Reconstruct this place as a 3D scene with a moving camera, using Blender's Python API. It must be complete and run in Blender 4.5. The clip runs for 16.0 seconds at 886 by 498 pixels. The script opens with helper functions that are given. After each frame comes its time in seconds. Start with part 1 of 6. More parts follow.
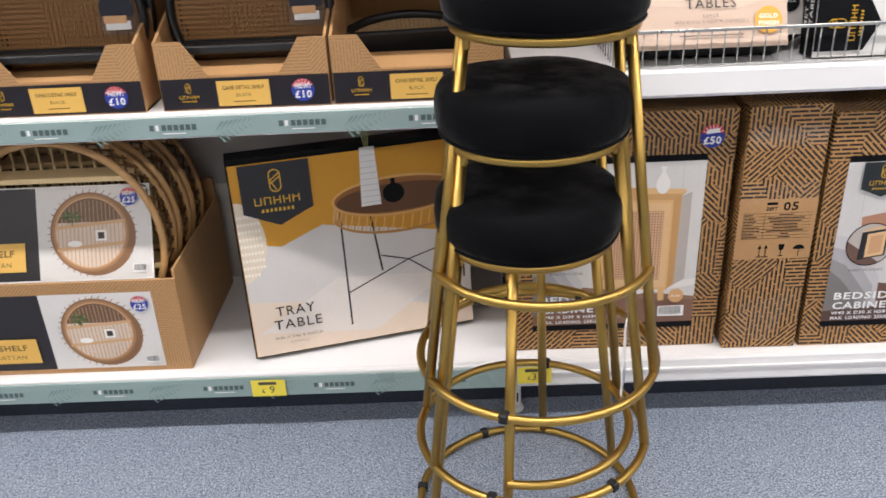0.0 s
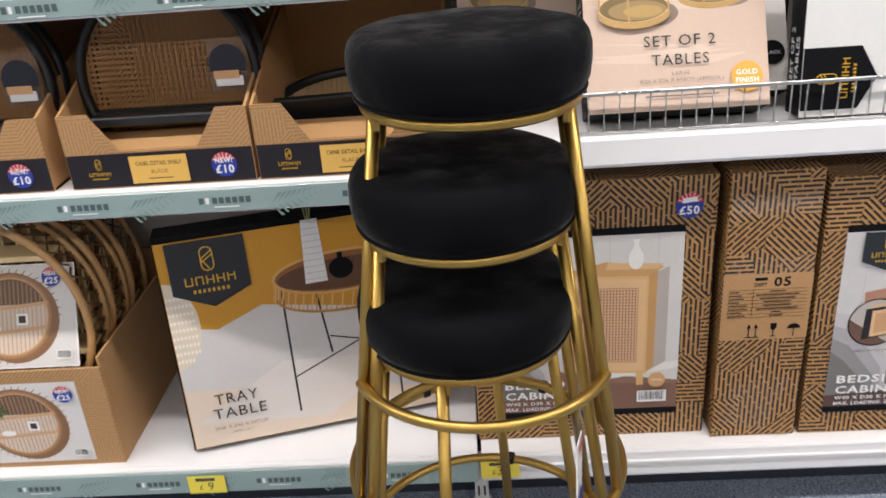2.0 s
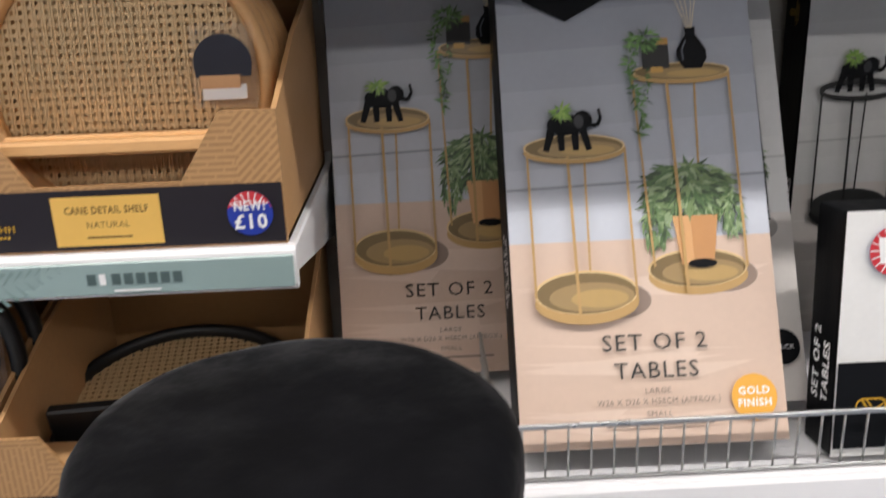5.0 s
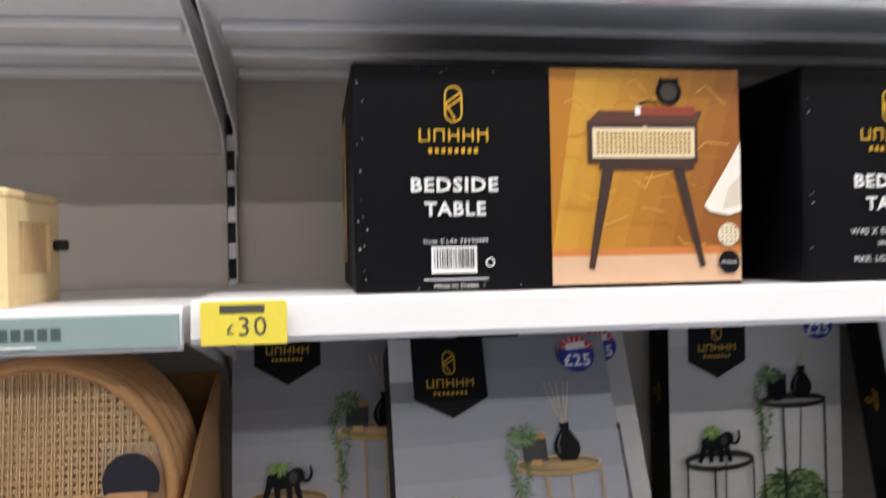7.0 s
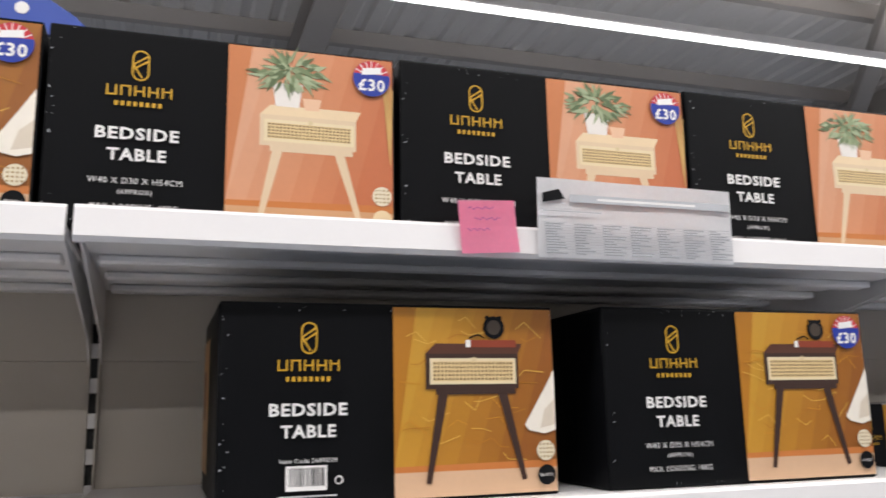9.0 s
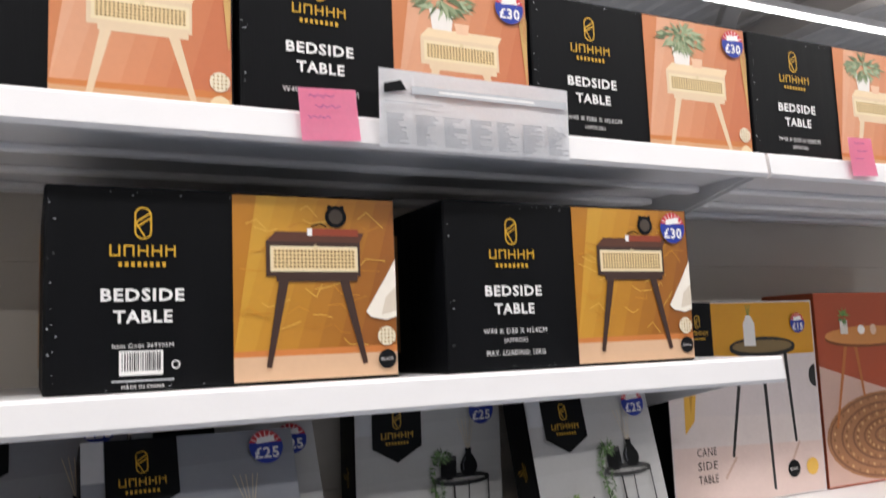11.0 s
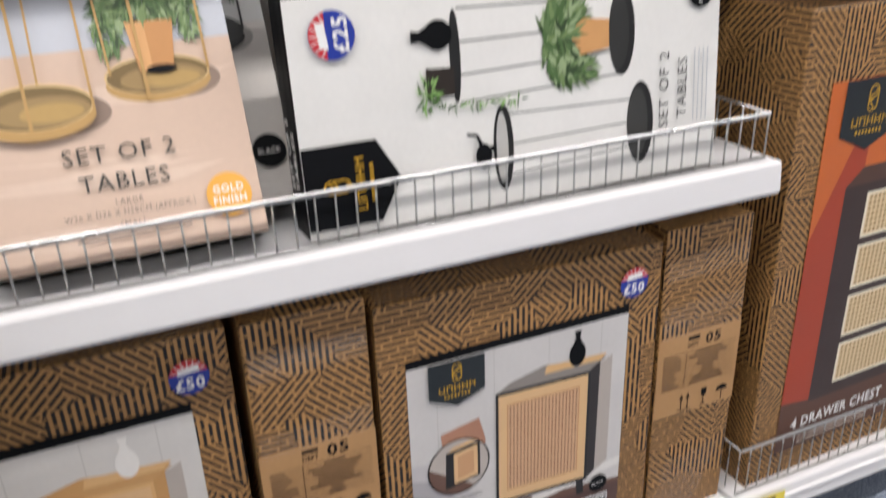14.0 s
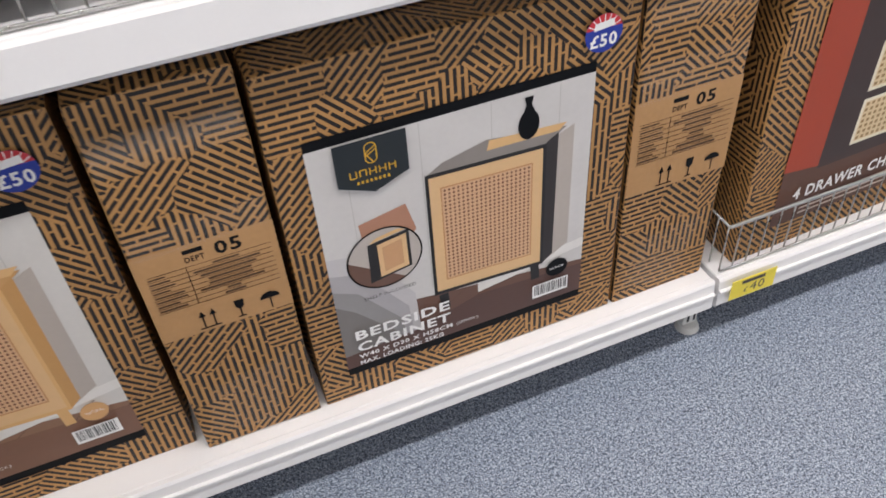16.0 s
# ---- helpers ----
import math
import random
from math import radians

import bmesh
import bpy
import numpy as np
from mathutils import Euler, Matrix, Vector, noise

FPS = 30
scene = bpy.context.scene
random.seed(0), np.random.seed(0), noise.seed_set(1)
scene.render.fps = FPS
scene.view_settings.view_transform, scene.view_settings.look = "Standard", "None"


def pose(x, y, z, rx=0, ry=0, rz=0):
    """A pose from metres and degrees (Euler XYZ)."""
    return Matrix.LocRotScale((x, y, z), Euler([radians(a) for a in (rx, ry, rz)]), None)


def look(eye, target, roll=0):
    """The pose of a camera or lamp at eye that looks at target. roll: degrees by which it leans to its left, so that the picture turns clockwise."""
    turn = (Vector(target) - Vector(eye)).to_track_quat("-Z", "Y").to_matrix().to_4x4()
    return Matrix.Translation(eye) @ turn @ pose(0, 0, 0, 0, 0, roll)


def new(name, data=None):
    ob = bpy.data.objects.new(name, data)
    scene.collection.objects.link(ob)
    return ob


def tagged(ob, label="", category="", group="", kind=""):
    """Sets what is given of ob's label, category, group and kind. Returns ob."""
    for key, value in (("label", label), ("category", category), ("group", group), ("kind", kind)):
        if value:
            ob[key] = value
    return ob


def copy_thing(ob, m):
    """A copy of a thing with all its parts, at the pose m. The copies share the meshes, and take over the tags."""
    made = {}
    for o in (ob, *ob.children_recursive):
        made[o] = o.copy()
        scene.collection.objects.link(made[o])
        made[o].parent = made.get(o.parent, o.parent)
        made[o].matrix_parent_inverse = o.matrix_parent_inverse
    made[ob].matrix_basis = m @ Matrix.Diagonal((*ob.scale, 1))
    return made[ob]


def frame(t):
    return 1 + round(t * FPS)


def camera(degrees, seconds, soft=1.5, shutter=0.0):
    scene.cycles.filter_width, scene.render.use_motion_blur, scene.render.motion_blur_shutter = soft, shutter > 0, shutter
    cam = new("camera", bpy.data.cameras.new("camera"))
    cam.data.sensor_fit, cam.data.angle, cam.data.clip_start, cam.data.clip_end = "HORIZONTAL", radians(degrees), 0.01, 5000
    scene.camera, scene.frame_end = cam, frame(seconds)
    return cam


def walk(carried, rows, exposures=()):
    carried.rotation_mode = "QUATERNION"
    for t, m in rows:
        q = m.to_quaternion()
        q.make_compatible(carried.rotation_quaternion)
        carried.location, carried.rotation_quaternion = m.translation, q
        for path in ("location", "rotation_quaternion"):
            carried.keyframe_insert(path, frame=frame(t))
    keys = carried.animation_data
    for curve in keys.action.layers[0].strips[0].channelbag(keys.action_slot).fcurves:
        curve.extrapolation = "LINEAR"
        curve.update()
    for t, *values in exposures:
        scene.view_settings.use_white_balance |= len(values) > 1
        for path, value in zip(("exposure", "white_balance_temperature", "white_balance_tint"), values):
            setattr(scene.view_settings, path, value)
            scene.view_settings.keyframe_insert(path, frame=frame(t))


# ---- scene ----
cam = camera(55.9, 16.0, soft=1.6, shutter=0.5)
PATH = [
    (0, (-0.117, -1.515, 1.196), (-0.153, 0.275, 0.304), -2.7),
    (0.5, (-0.047, -1.492, 1.194), (-0.089, 0.302, 0.311), -3.5),
    (1, (0.005, -1.445, 1.208), (-0.032, 0.369, 0.368), -3.5),
    (1.5, (0.035, -1.387, 1.221), (-0.047, 0.43, 0.391), -4.0),
    (2, (0.034, -1.304, 1.214), (-0.068, 0.506, 0.37), -4.4),
    (2.5, (0.012, -1.14, 1.211), (-0.061, 0.666, 0.354), -4.2),
    (3, (0.008, -1.01, 1.219), (-0.041, 0.796, 0.362), -4.6),
    (3.2, (0.008, -0.967, 1.213), (-0.04, 0.842, 0.363), -4.9),
    (5.3, (0.138, -0.745, 1.325), (0.195, 1.171, 0.756), -2.0),
    (5.5, (0.151, -0.741, 1.333), (0.199, 1.185, 0.795), -2.2),
    (6, (0.171, -0.724, 1.358), (0.231, 1.227, 0.924), -2.3),
    (6.5, (0.157, -0.747, 1.428), (0.298, 1.234, 1.19), -1.6),
    (7, (0.123, -0.816, 1.47), (0.423, 1.161, 1.472), -1.1),
    (7.5, (0.096, -0.882, 1.499), (0.488, 1.076, 1.614), -0.7),
    (8, (0.091, -0.923, 1.51), (0.534, 1.01, 1.768), -0.3),
    (8.5, (0.089, -0.952, 1.542), (0.61, 0.946, 1.893), -0.6),
    (9, (0.105, -0.957, 1.534), (0.725, 0.906, 1.912), -1.2),
    (9.2, (0.116, -0.961, 1.532), (0.783, 0.887, 1.911), -1.4),
    (11.3, (0.155, -0.981, 1.445), (1.055, 0.798, 1.606), -2.2),
    (11.5, (0.161, -0.982, 1.429), (1.059, 0.802, 1.532), -2.3),
    (12, (0.171, -0.959, 1.388), (1.072, 0.825, 1.314), -1.9),
    (12.5, (0.196, -0.916, 1.347), (1.093, 0.848, 1.054), -1.5),
    (13, (0.235, -0.868, 1.311), (1.118, 0.87, 0.865), -1.6),
    (13.5, (0.293, -0.844, 1.265), (1.119, 0.867, 0.64), -2.0),
    (14, (0.346, -0.857, 1.189), (1.053, 0.819, 0.357), -2.1),
    (14.5, (0.364, -0.844, 1.153), (0.988, 0.745, 0.111), -1.9),
    (15, (0.413, -0.817, 1.132), (0.971, 0.699, -0.047), -3.4),
    (15.5, (0.485, -0.766, 1.124), (1.017, 0.677, -0.155), -4.2),
    (16, (0.554, -0.692, 1.109), (1.038, 0.676, -0.266), -4.4),
]
EXPOSURES = [(0, 0.10), (1.5, 0.00), (3.2, -0.04), (5.5, -0.20), (6.0, -0.14), (6.6, 0.08), (7.2, -0.19), (8.0, -0.46), (9.2, -0.42), (11.4, -0.24), (13.0, -0.21), (14.0, -0.20), (15.0, -0.18), (16.0, -0.20)]
walk(cam, [(t, look(eye, target, roll)) for t, eye, target, roll in PATH], EXPOSURES)


# world, lamps
w = bpy.data.worlds.new("world")
scene.world = w
w.use_nodes = True
w.node_tree.nodes["Background"].inputs[0].default_value = (1.0, 0.97, 0.93, 1)
w.node_tree.nodes["Background"].inputs[1].default_value = 0.12
LAMP_ROWS = (2.63, -0.92, -4.6)   # rows of ceiling strip lamps, along x
LAMP_Z = 3.5


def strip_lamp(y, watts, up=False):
    data = bpy.data.lights.new("strip_and_fill_light", "AREA")
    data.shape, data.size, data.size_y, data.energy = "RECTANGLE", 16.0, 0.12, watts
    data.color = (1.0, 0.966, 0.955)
    ob = new("strip_and_fill_light", data)
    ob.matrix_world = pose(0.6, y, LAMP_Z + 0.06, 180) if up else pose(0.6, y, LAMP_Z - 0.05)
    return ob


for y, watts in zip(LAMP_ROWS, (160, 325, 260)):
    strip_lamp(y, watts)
    strip_lamp(y, watts * 0.38, True)   # added upward fill to brighten the roof; the lamp housings are closed

# ---------------------------------------------------------------- materials
MATS = {}


def lin(hexa):
    h = hexa.lstrip("#")
    out = []
    for i in (0, 2, 4):
        c = int(h[i:i + 2], 16) / 255
        out.append(c / 12.92 if c <= 0.04045 else ((c + 0.055) / 1.055) ** 2.4)
    return (*out, 1.0)


def surface(name, hexa, rough=0.5, metal=0.0, grain=(220, 0.06), stain=(5, 0.06), bump=0.0, bump_scale=300, sheen=0.0, coat=0.0, stretch=None, spec=0.5):
    """A painted, printed or solid surface with variation at two scales."""
    if name in MATS:
        return MATS[name]
    m = bpy.data.materials.new(name)
    m.use_nodes = True
    nt = m.node_tree
    n, l = nt.nodes, nt.links
    b = n["Principled BSDF"]
    co = n.new("ShaderNodeTexCoord")
    src = co.outputs["Object"]
    if stretch:
        mp = n.new("ShaderNodeMapping")
        mp.inputs["Scale"].default_value = stretch
        l.new(src, mp.inputs[0])
        src = mp.outputs[0]
    col = lin(hexa)
    g = n.new("ShaderNodeTexNoise")
    g.inputs["Scale"].default_value, g.inputs["Detail"].default_value = grain[0], 3
    s = n.new("ShaderNodeTexNoise")
    s.inputs["Scale"].default_value, s.inputs["Detail"].default_value = stain[0], 4
    l.new(src, g.inputs["Vector"])
    l.new(src, s.inputs["Vector"])
    add = n.new("ShaderNodeMath")
    add.operation = "MULTIPLY_ADD"
    add.inputs[1].default_value, add.inputs[2].default_value = 2 * grain[1], 1 - grain[1] - stain[1]
    l.new(g.outputs["Fac"], add.inputs[0])
    add2 = n.new("ShaderNodeMath")
    add2.operation = "MULTIPLY_ADD"
    add2.inputs[1].default_value = 2 * stain[1]
    l.new(s.outputs["Fac"], add2.inputs[0])
    l.new(add.outputs[0], add2.inputs[2])
    mul = n.new("ShaderNodeVectorMath")
    mul.operation = "SCALE"
    mul.inputs[0].default_value = col[:3]
    l.new(add2.outputs[0], mul.inputs["Scale"])
    l.new(mul.outputs[0], b.inputs["Base Color"])
    rr = n.new("ShaderNodeMath")
    rr.operation = "MULTIPLY_ADD"
    rr.inputs[1].default_value, rr.inputs[2].default_value = 0.25, max(0.03, rough - 0.125)
    l.new(s.outputs["Fac"], rr.inputs[0])
    l.new(rr.outputs[0], b.inputs["Roughness"])
    b.inputs["Metallic"].default_value = metal
    b.inputs["Specular IOR Level"].default_value = spec
    if sheen:
        b.inputs["Sheen Weight"].default_value, b.inputs["Sheen Roughness"].default_value = sheen, 0.35
    b.inputs["Coat Weight"].default_value = coat
    b.inputs["Coat Roughness"].default_value = 0.2
    if bump:
        bn = n.new("ShaderNodeTexNoise")
        bn.inputs["Scale"].default_value, bn.inputs["Detail"].default_value = bump_scale, 4
        l.new(src, bn.inputs["Vector"])
        bp = n.new("ShaderNodeBump")
        bp.inputs["Strength"].default_value, bp.inputs["Distance"].default_value = bump, 0.002
        l.new(bn.outputs["Fac"], bp.inputs["Height"])
        l.new(bp.outputs[0], b.inputs["Normal"])
    MATS[name] = m
    return m


def node(nt, kind, op=None, *vals):
    x = nt.nodes.new(kind)
    if op:
        x.operation = op
    for i, v in enumerate(vals):
        if isinstance(v, (int, float)):
            x.inputs[i].default_value = v
        elif v is not None:
            nt.links.new(v, x.inputs[i])
    return x


def patterned_kraft(name, base, ink, cell, pitch, amount, wrap=0.0):
    """Brown board printed with patches of parallel dashes that change direction from patch to patch."""
    m = surface(name, base, rough=0.55, grain=(160, 0.07), stain=(7, 0.09), bump=0.08, bump_scale=120, coat=wrap)
    nt = m.node_tree
    b = nt.nodes["Principled BSDF"]
    old = b.inputs["Base Color"].links[0].from_socket
    uv = nt.nodes.new("ShaderNodeUVMap").outputs[0]
    vo = nt.nodes.new("ShaderNodeTexVoronoi")
    vo.voronoi_dimensions, vo.distance = "2D", "CHEBYCHEV"
    vo.inputs["Scale"].default_value, vo.inputs["Randomness"].default_value = 1 / cell, 0.8
    nt.links.new(uv, vo.inputs["Vector"])
    cs = nt.nodes.new("ShaderNodeSeparateColor")
    nt.links.new(vo.outputs["Color"], cs.inputs[0])
    xy = nt.nodes.new("ShaderNodeSeparateXYZ")
    nt.links.new(uv, xy.inputs[0])
    M = lambda op, *v: node(nt, "ShaderNodeMath", op, *v).outputs[0]
    ang = M("MULTIPLY", M("FLOOR", M("MULTIPLY", cs.outputs[0], 3.999)), math.pi / 4)
    ca, sa = M("COSINE", ang), M("SINE", ang)
    across = M("DIVIDE", M("ADD", M("MULTIPLY", xy.outputs[0], ca), M("MULTIPLY", xy.outputs[1], sa)), pitch)
    along = M("DIVIDE", M("SUBTRACT", M("MULTIPLY", xy.outputs[1], ca), M("MULTIPLY", xy.outputs[0], sa)), pitch * 4.0)
    stripe = M("LESS_THAN", M("FRACT", across), 0.50)
    dash = M("GREATER_THAN", M("FRACT", M("ADD", along, M("MULTIPLY", M("FLOOR", across), 0.37))), 0.08)
    fac = M("MULTIPLY", M("MULTIPLY", stripe, dash), amount)
    mix = nt.nodes.new("ShaderNodeMix")
    mix.data_type = "RGBA"
    nt.links.new(fac, mix.inputs["Factor"])
    nt.links.new(old, mix.inputs["A"])
    mix.inputs["B"].default_value = lin(ink)
    nt.links.new(mix.outputs["Result"], b.inputs["Base Color"])
    return m


def floor_material():
    """Blue-grey safety vinyl with light and dark flecks."""
    m = surface("speckled_vinyl", "#7d8798", rough=0.42, grain=(90, 0.05), stain=(1.3, 0.06), bump=0.05, bump_scale=400)
    nt = m.node_tree
    b = nt.nodes["Principled BSDF"]
    old = b.inputs["Base Color"].links[0].from_socket
    co = nt.nodes.new("ShaderNodeTexCoord").outputs["Object"]
    prev = old
    for scale, lo, colr, seed in ((230, 0.58, "#b0b8c6", 1.3), (210, 0.585, "#465061", 7.7), (420, 0.60, "#c2cad6", 4.1), (370, 0.60, "#3a4250", 9.9)):
        mp = nt.nodes.new("ShaderNodeMapping")
        mp.inputs["Location"].default_value = (seed, seed * 2, 0)
        nt.links.new(co, mp.inputs[0])
        no = nt.nodes.new("ShaderNodeTexNoise")
        no.inputs["Scale"].default_value, no.inputs["Detail"].default_value = scale, 2
        nt.links.new(mp.outputs[0], no.inputs["Vector"])
        ramp = nt.nodes.new("ShaderNodeMapRange")
        ramp.inputs["From Min"].default_value, ramp.inputs["From Max"].default_value = lo - 0.045, lo + 0.02
        nt.links.new(no.outputs["Fac"], ramp.inputs["Value"])
        mix = nt.nodes.new("ShaderNodeMix")
        mix.data_type = "RGBA"
        nt.links.new(ramp.outputs[0], mix.inputs["Factor"])
        nt.links.new(prev, mix.inputs["A"])
        mix.inputs["B"].default_value = lin(colr)
        prev = mix.outputs["Result"]
    nt.links.new(prev, b.inputs["Base Color"])
    return m


def glowing(name, colour, strength):
    m = bpy.data.materials.new(name)
    m.use_nodes = True
    b = m.node_tree.nodes["Principled BSDF"]
    b.inputs["Emission Color"].default_value = (*colour, 1)
    b.inputs["Emission Strength"].default_value = strength
    return m


def clear_plastic():
    m = bpy.data.materials.new("clear_plastic")
    m.use_nodes = True
    b = m.node_tree.nodes["Principled BSDF"]
    b.inputs["Base Color"].default_value = (0.95, 0.95, 0.96, 1)
    b.inputs["Roughness"].default_value = 0.12
    b.inputs["Alpha"].default_value = 0.035
    return m


WHITE = surface("white_powder_coat", "#e6e4e4", rough=0.35, grain=(300, 0.015), stain=(3, 0.035), bump=0.03, bump_scale=700)
PANEL = surface("warm_grey_back_panel", "#c4bdb3", rough=0.5, grain=(400, 0.02), stain=(2.5, 0.04), bump=0.03, bump_scale=900)
STEEL = surface("galvanised_wire", "#b4b4b2", rough=0.3, metal=0.9, grain=(300, 0.08), stain=(20, 0.1))
GREEN = surface("grey_green_ticket_strip", "#8fa3a0", rough=0.3, grain=(200, 0.02), stain=(4, 0.05), coat=0.3)
GREEN_DARK = surface("fern_print", "#768c88", rough=0.35)
INK_GREEN = surface("strip_lettering_print", "#4c5d5c", rough=0.4)
YELLOW = surface("yellow_price_ticket", "#efdb4e", rough=0.45, stain=(9, 0.05))
KRAFT = surface("plain_kraft_board", "#b48a5c", rough=0.65, grain=(140, 0.08), stain=(6, 0.08), bump=0.12, bump_scale=110)
# darker copy of the kraft, coloured for the shade inside open boxes
KRAFT_SHADED = surface("shaded_inner_kraft_board", "#9c7448", rough=0.75, grain=(140, 0.08), stain=(6, 0.1), bump=0.1, bump_scale=110)
HATCH = patterned_kraft("hatched_kraft_board", "#b3854f", "#170f0a", 0.062, 0.0088, 1.0, wrap=0.08)
HATCH_SOFT = patterned_kraft("softly_hatched_kraft_board", "#b48a5c", "#7d5b38", 0.07, 0.006, 0.45)
BLACK_CARD = surface("black_printed_board", "#08090c", rough=0.5, grain=(260, 0.25), stain=(9, 0.25), bump=0.1, bump_scale=60, stretch=(6, 6, 0.5), spec=0.12)
BLACK_INK = surface("black_ink", "#0d0e11", rough=0.5, grain=(200, 0.1), stain=(8, 0.15), spec=0.15)
NAVY_INK = surface("aubergine_black_ink", "#221e24", rough=0.5, grain=(200, 0.06), stain=(8, 0.1), spec=0.3)
WHITE_INK = surface("white_print", "#eeecea", rough=0.4, grain=(200, 0.01), stain=(6, 0.03))
OFF_WHITE = surface("pale_grey_print", "#d9d7d6", rough=0.38, grain=(200, 0.015), stain=(4, 0.04), coat=0.2)
GOLD_INK = surface("gold_ink", "#d5a52c", rough=0.4, grain=(200, 0.06), stain=(20, 0.06))
GOLD_LABEL = surface("ochre_label_print", "#e0b25a", rough=0.45, grain=(150, 0.03), stain=(9, 0.04))
LABEL_INK = surface("brown_label_ink", "#6b4f1e", rough=0.5)
BLUE_INK = surface("blue_sticker", "#22389a", rough=0.35, grain=(100, 0.03), stain=(9, 0.04))
RED_INK = surface("red_sticker", "#c5323a", rough=0.35)
VELVET = surface("black_velvet", "#07070a", rough=0.85, grain=(500, 0.25), stain=(13, 0.85), bump=0.9, bump_scale=30, sheen=0.13, spec=0.10)
vt = VELVET.node_tree
pile = node(vt, "ShaderNodeTexNoise")
pile.inputs["Scale"].default_value, pile.inputs["Detail"].default_value, pile.inputs["Roughness"].default_value = 16, 6, 0.65
vt.links.new(vt.nodes["Texture Coordinate"].outputs["Object"], pile.inputs["Vector"])
lift = vt.nodes.new("ShaderNodeMapRange")
for key, val in (("From Min", 0.42), ("From Max", 0.68), ("To Min", 0.03), ("To Max", 0.20)):
    lift.inputs[key].default_value = val
vt.links.new(pile.outputs["Fac"], lift.inputs["Value"])
vt.links.new(lift.outputs[0], vt.nodes["Principled BSDF"].inputs["Sheen Weight"])
BRASS = surface("brushed_brass", "#b39350", rough=0.36, metal=1.0, grain=(260, 0.05), stain=(18, 0.12))
BLACK_RUBBER = surface("black_rubber", "#111111", rough=0.6)
OAK = surface("pale_oak", "#d0a06a", rough=0.5, grain=(60, 0.12), stain=(9, 0.08), bump=0.06, bump_scale=90, stretch=(1, 8, 8))
PINE = surface("pale_pine", "#e2c795", rough=0.5, grain=(50, 0.1), stain=(8, 0.08), stretch=(9, 9, 1))
BLACK_WOOD = surface("black_stained_wood", "#141416", rough=0.45, grain=(70, 0.2), stain=(8, 0.2), stretch=(1, 8, 8))
# same cane in a darker copy: the shade under the shelf is in its colour
CANE_SHADED = surface("shaded_cane", "#94693a", rough=0.5, grain=(120, 0.1), stain=(16, 0.14))
CANE = surface("woven_cane", "#dfbe8e", rough=0.5, grain=(120, 0.1), stain=(16, 0.14))
RATTAN = surface("rattan_pole", "#c79a64", rough=0.4, grain=(90, 0.1), stain=(12, 0.12), coat=0.15)
RATTAN_DARK = surface("rattan_lashing", "#7a552f", rough=0.5, grain=(160, 0.15), stain=(20, 0.15))
DARK_PLINTH = surface("dark_speckled_plinth", "#262c38", rough=0.5, grain=(160, 0.5), stain=(3, 0.1))
PLASTIC = surface("white_plastic", "#d8d8d6", rough=0.4)
GREY_PLASTIC = surface("grey_plastic_edge", "#9a9a9a", rough=0.4)
# slot holes are solid dark pieces; the shade inside them is this colour
SLOT_SHADE = surface("slot_shade", "#18181a", rough=0.6)
PAPER = surface("white_paper", "#f1f1f3", rough=0.6, stain=(6, 0.03))
PAPER_GREY = surface("grey_toner", "#b9bbbf", rough=0.6)
PINK = surface("pink_sticky_note", "#f79cbc", rough=0.6, stain=(9, 0.06))
PINK_INK = surface("purple_pen", "#b0579a", rough=0.6)
CLEAR = clear_plastic()
FLOOR = floor_material()
CEIL = surface("profiled_ceiling_sheet", "#e0dcd8", rough=0.55, grain=(30, 0.04), stain=(0.7, 0.08))
BEAM = surface("painted_roof_steel", "#b3ada8", rough=0.5, grain=(40, 0.03), stain=(1, 0.05))
WALL = surface("painted_store_wall", "#c9c6c0", rough=0.7, grain=(60, 0.03), stain=(0.6, 0.06))
GLOW = glowing("lamp_diffuser", (1.0, 0.98, 0.95), 6.0)


def ink(hexa, rough=0.42):
    """A printed colour of a photograph on a carton."""
    return surface("print_" + hexa.lstrip("#"), hexa, rough=rough, grain=(130, 0.04), stain=(11, 0.08), coat=0.1)


# ---------------------------------------------------------------- helpers
def mesh_of(name, bm, *mats):
    me = bpy.data.meshes.new(name)
    bm.to_mesh(me)
    bm.free()
    for m in mats:
        me.materials.append(m)
    return me


def part(name, data, material, parent, label="", m=None):
    """One mesh object under a thing or under a part. data: a bmesh or a mesh."""
    me = data if isinstance(data, bpy.types.Mesh) else mesh_of(name, data, material)
    ob = new(name, me)
    ob.parent = parent
    if m is not None:
        ob.matrix_basis = m
    if label:
        tagged(ob, label)
    return ob


def thing(name, label, category, m, group="", kind=""):
    ob = new(name)
    ob.empty_display_size = 0.05
    ob.matrix_basis = m
    return tagged(ob, label, category, group, kind)


def uv_box(bm):
    """Metre-sized texture coordinates by each face's main direction."""
    lay = bm.loops.layers.uv.verify()
    for f in bm.faces:
        n = f.normal
        ax = max(range(3), key=lambda i: abs(n[i]))
        for lp in f.loops:
            c = lp.vert.co
            lp[lay].uv = (c.y + 1.7, c.z) if ax == 0 else (c.x, c.z) if ax == 1 else (c.x + 0.31, c.y + 0.77)


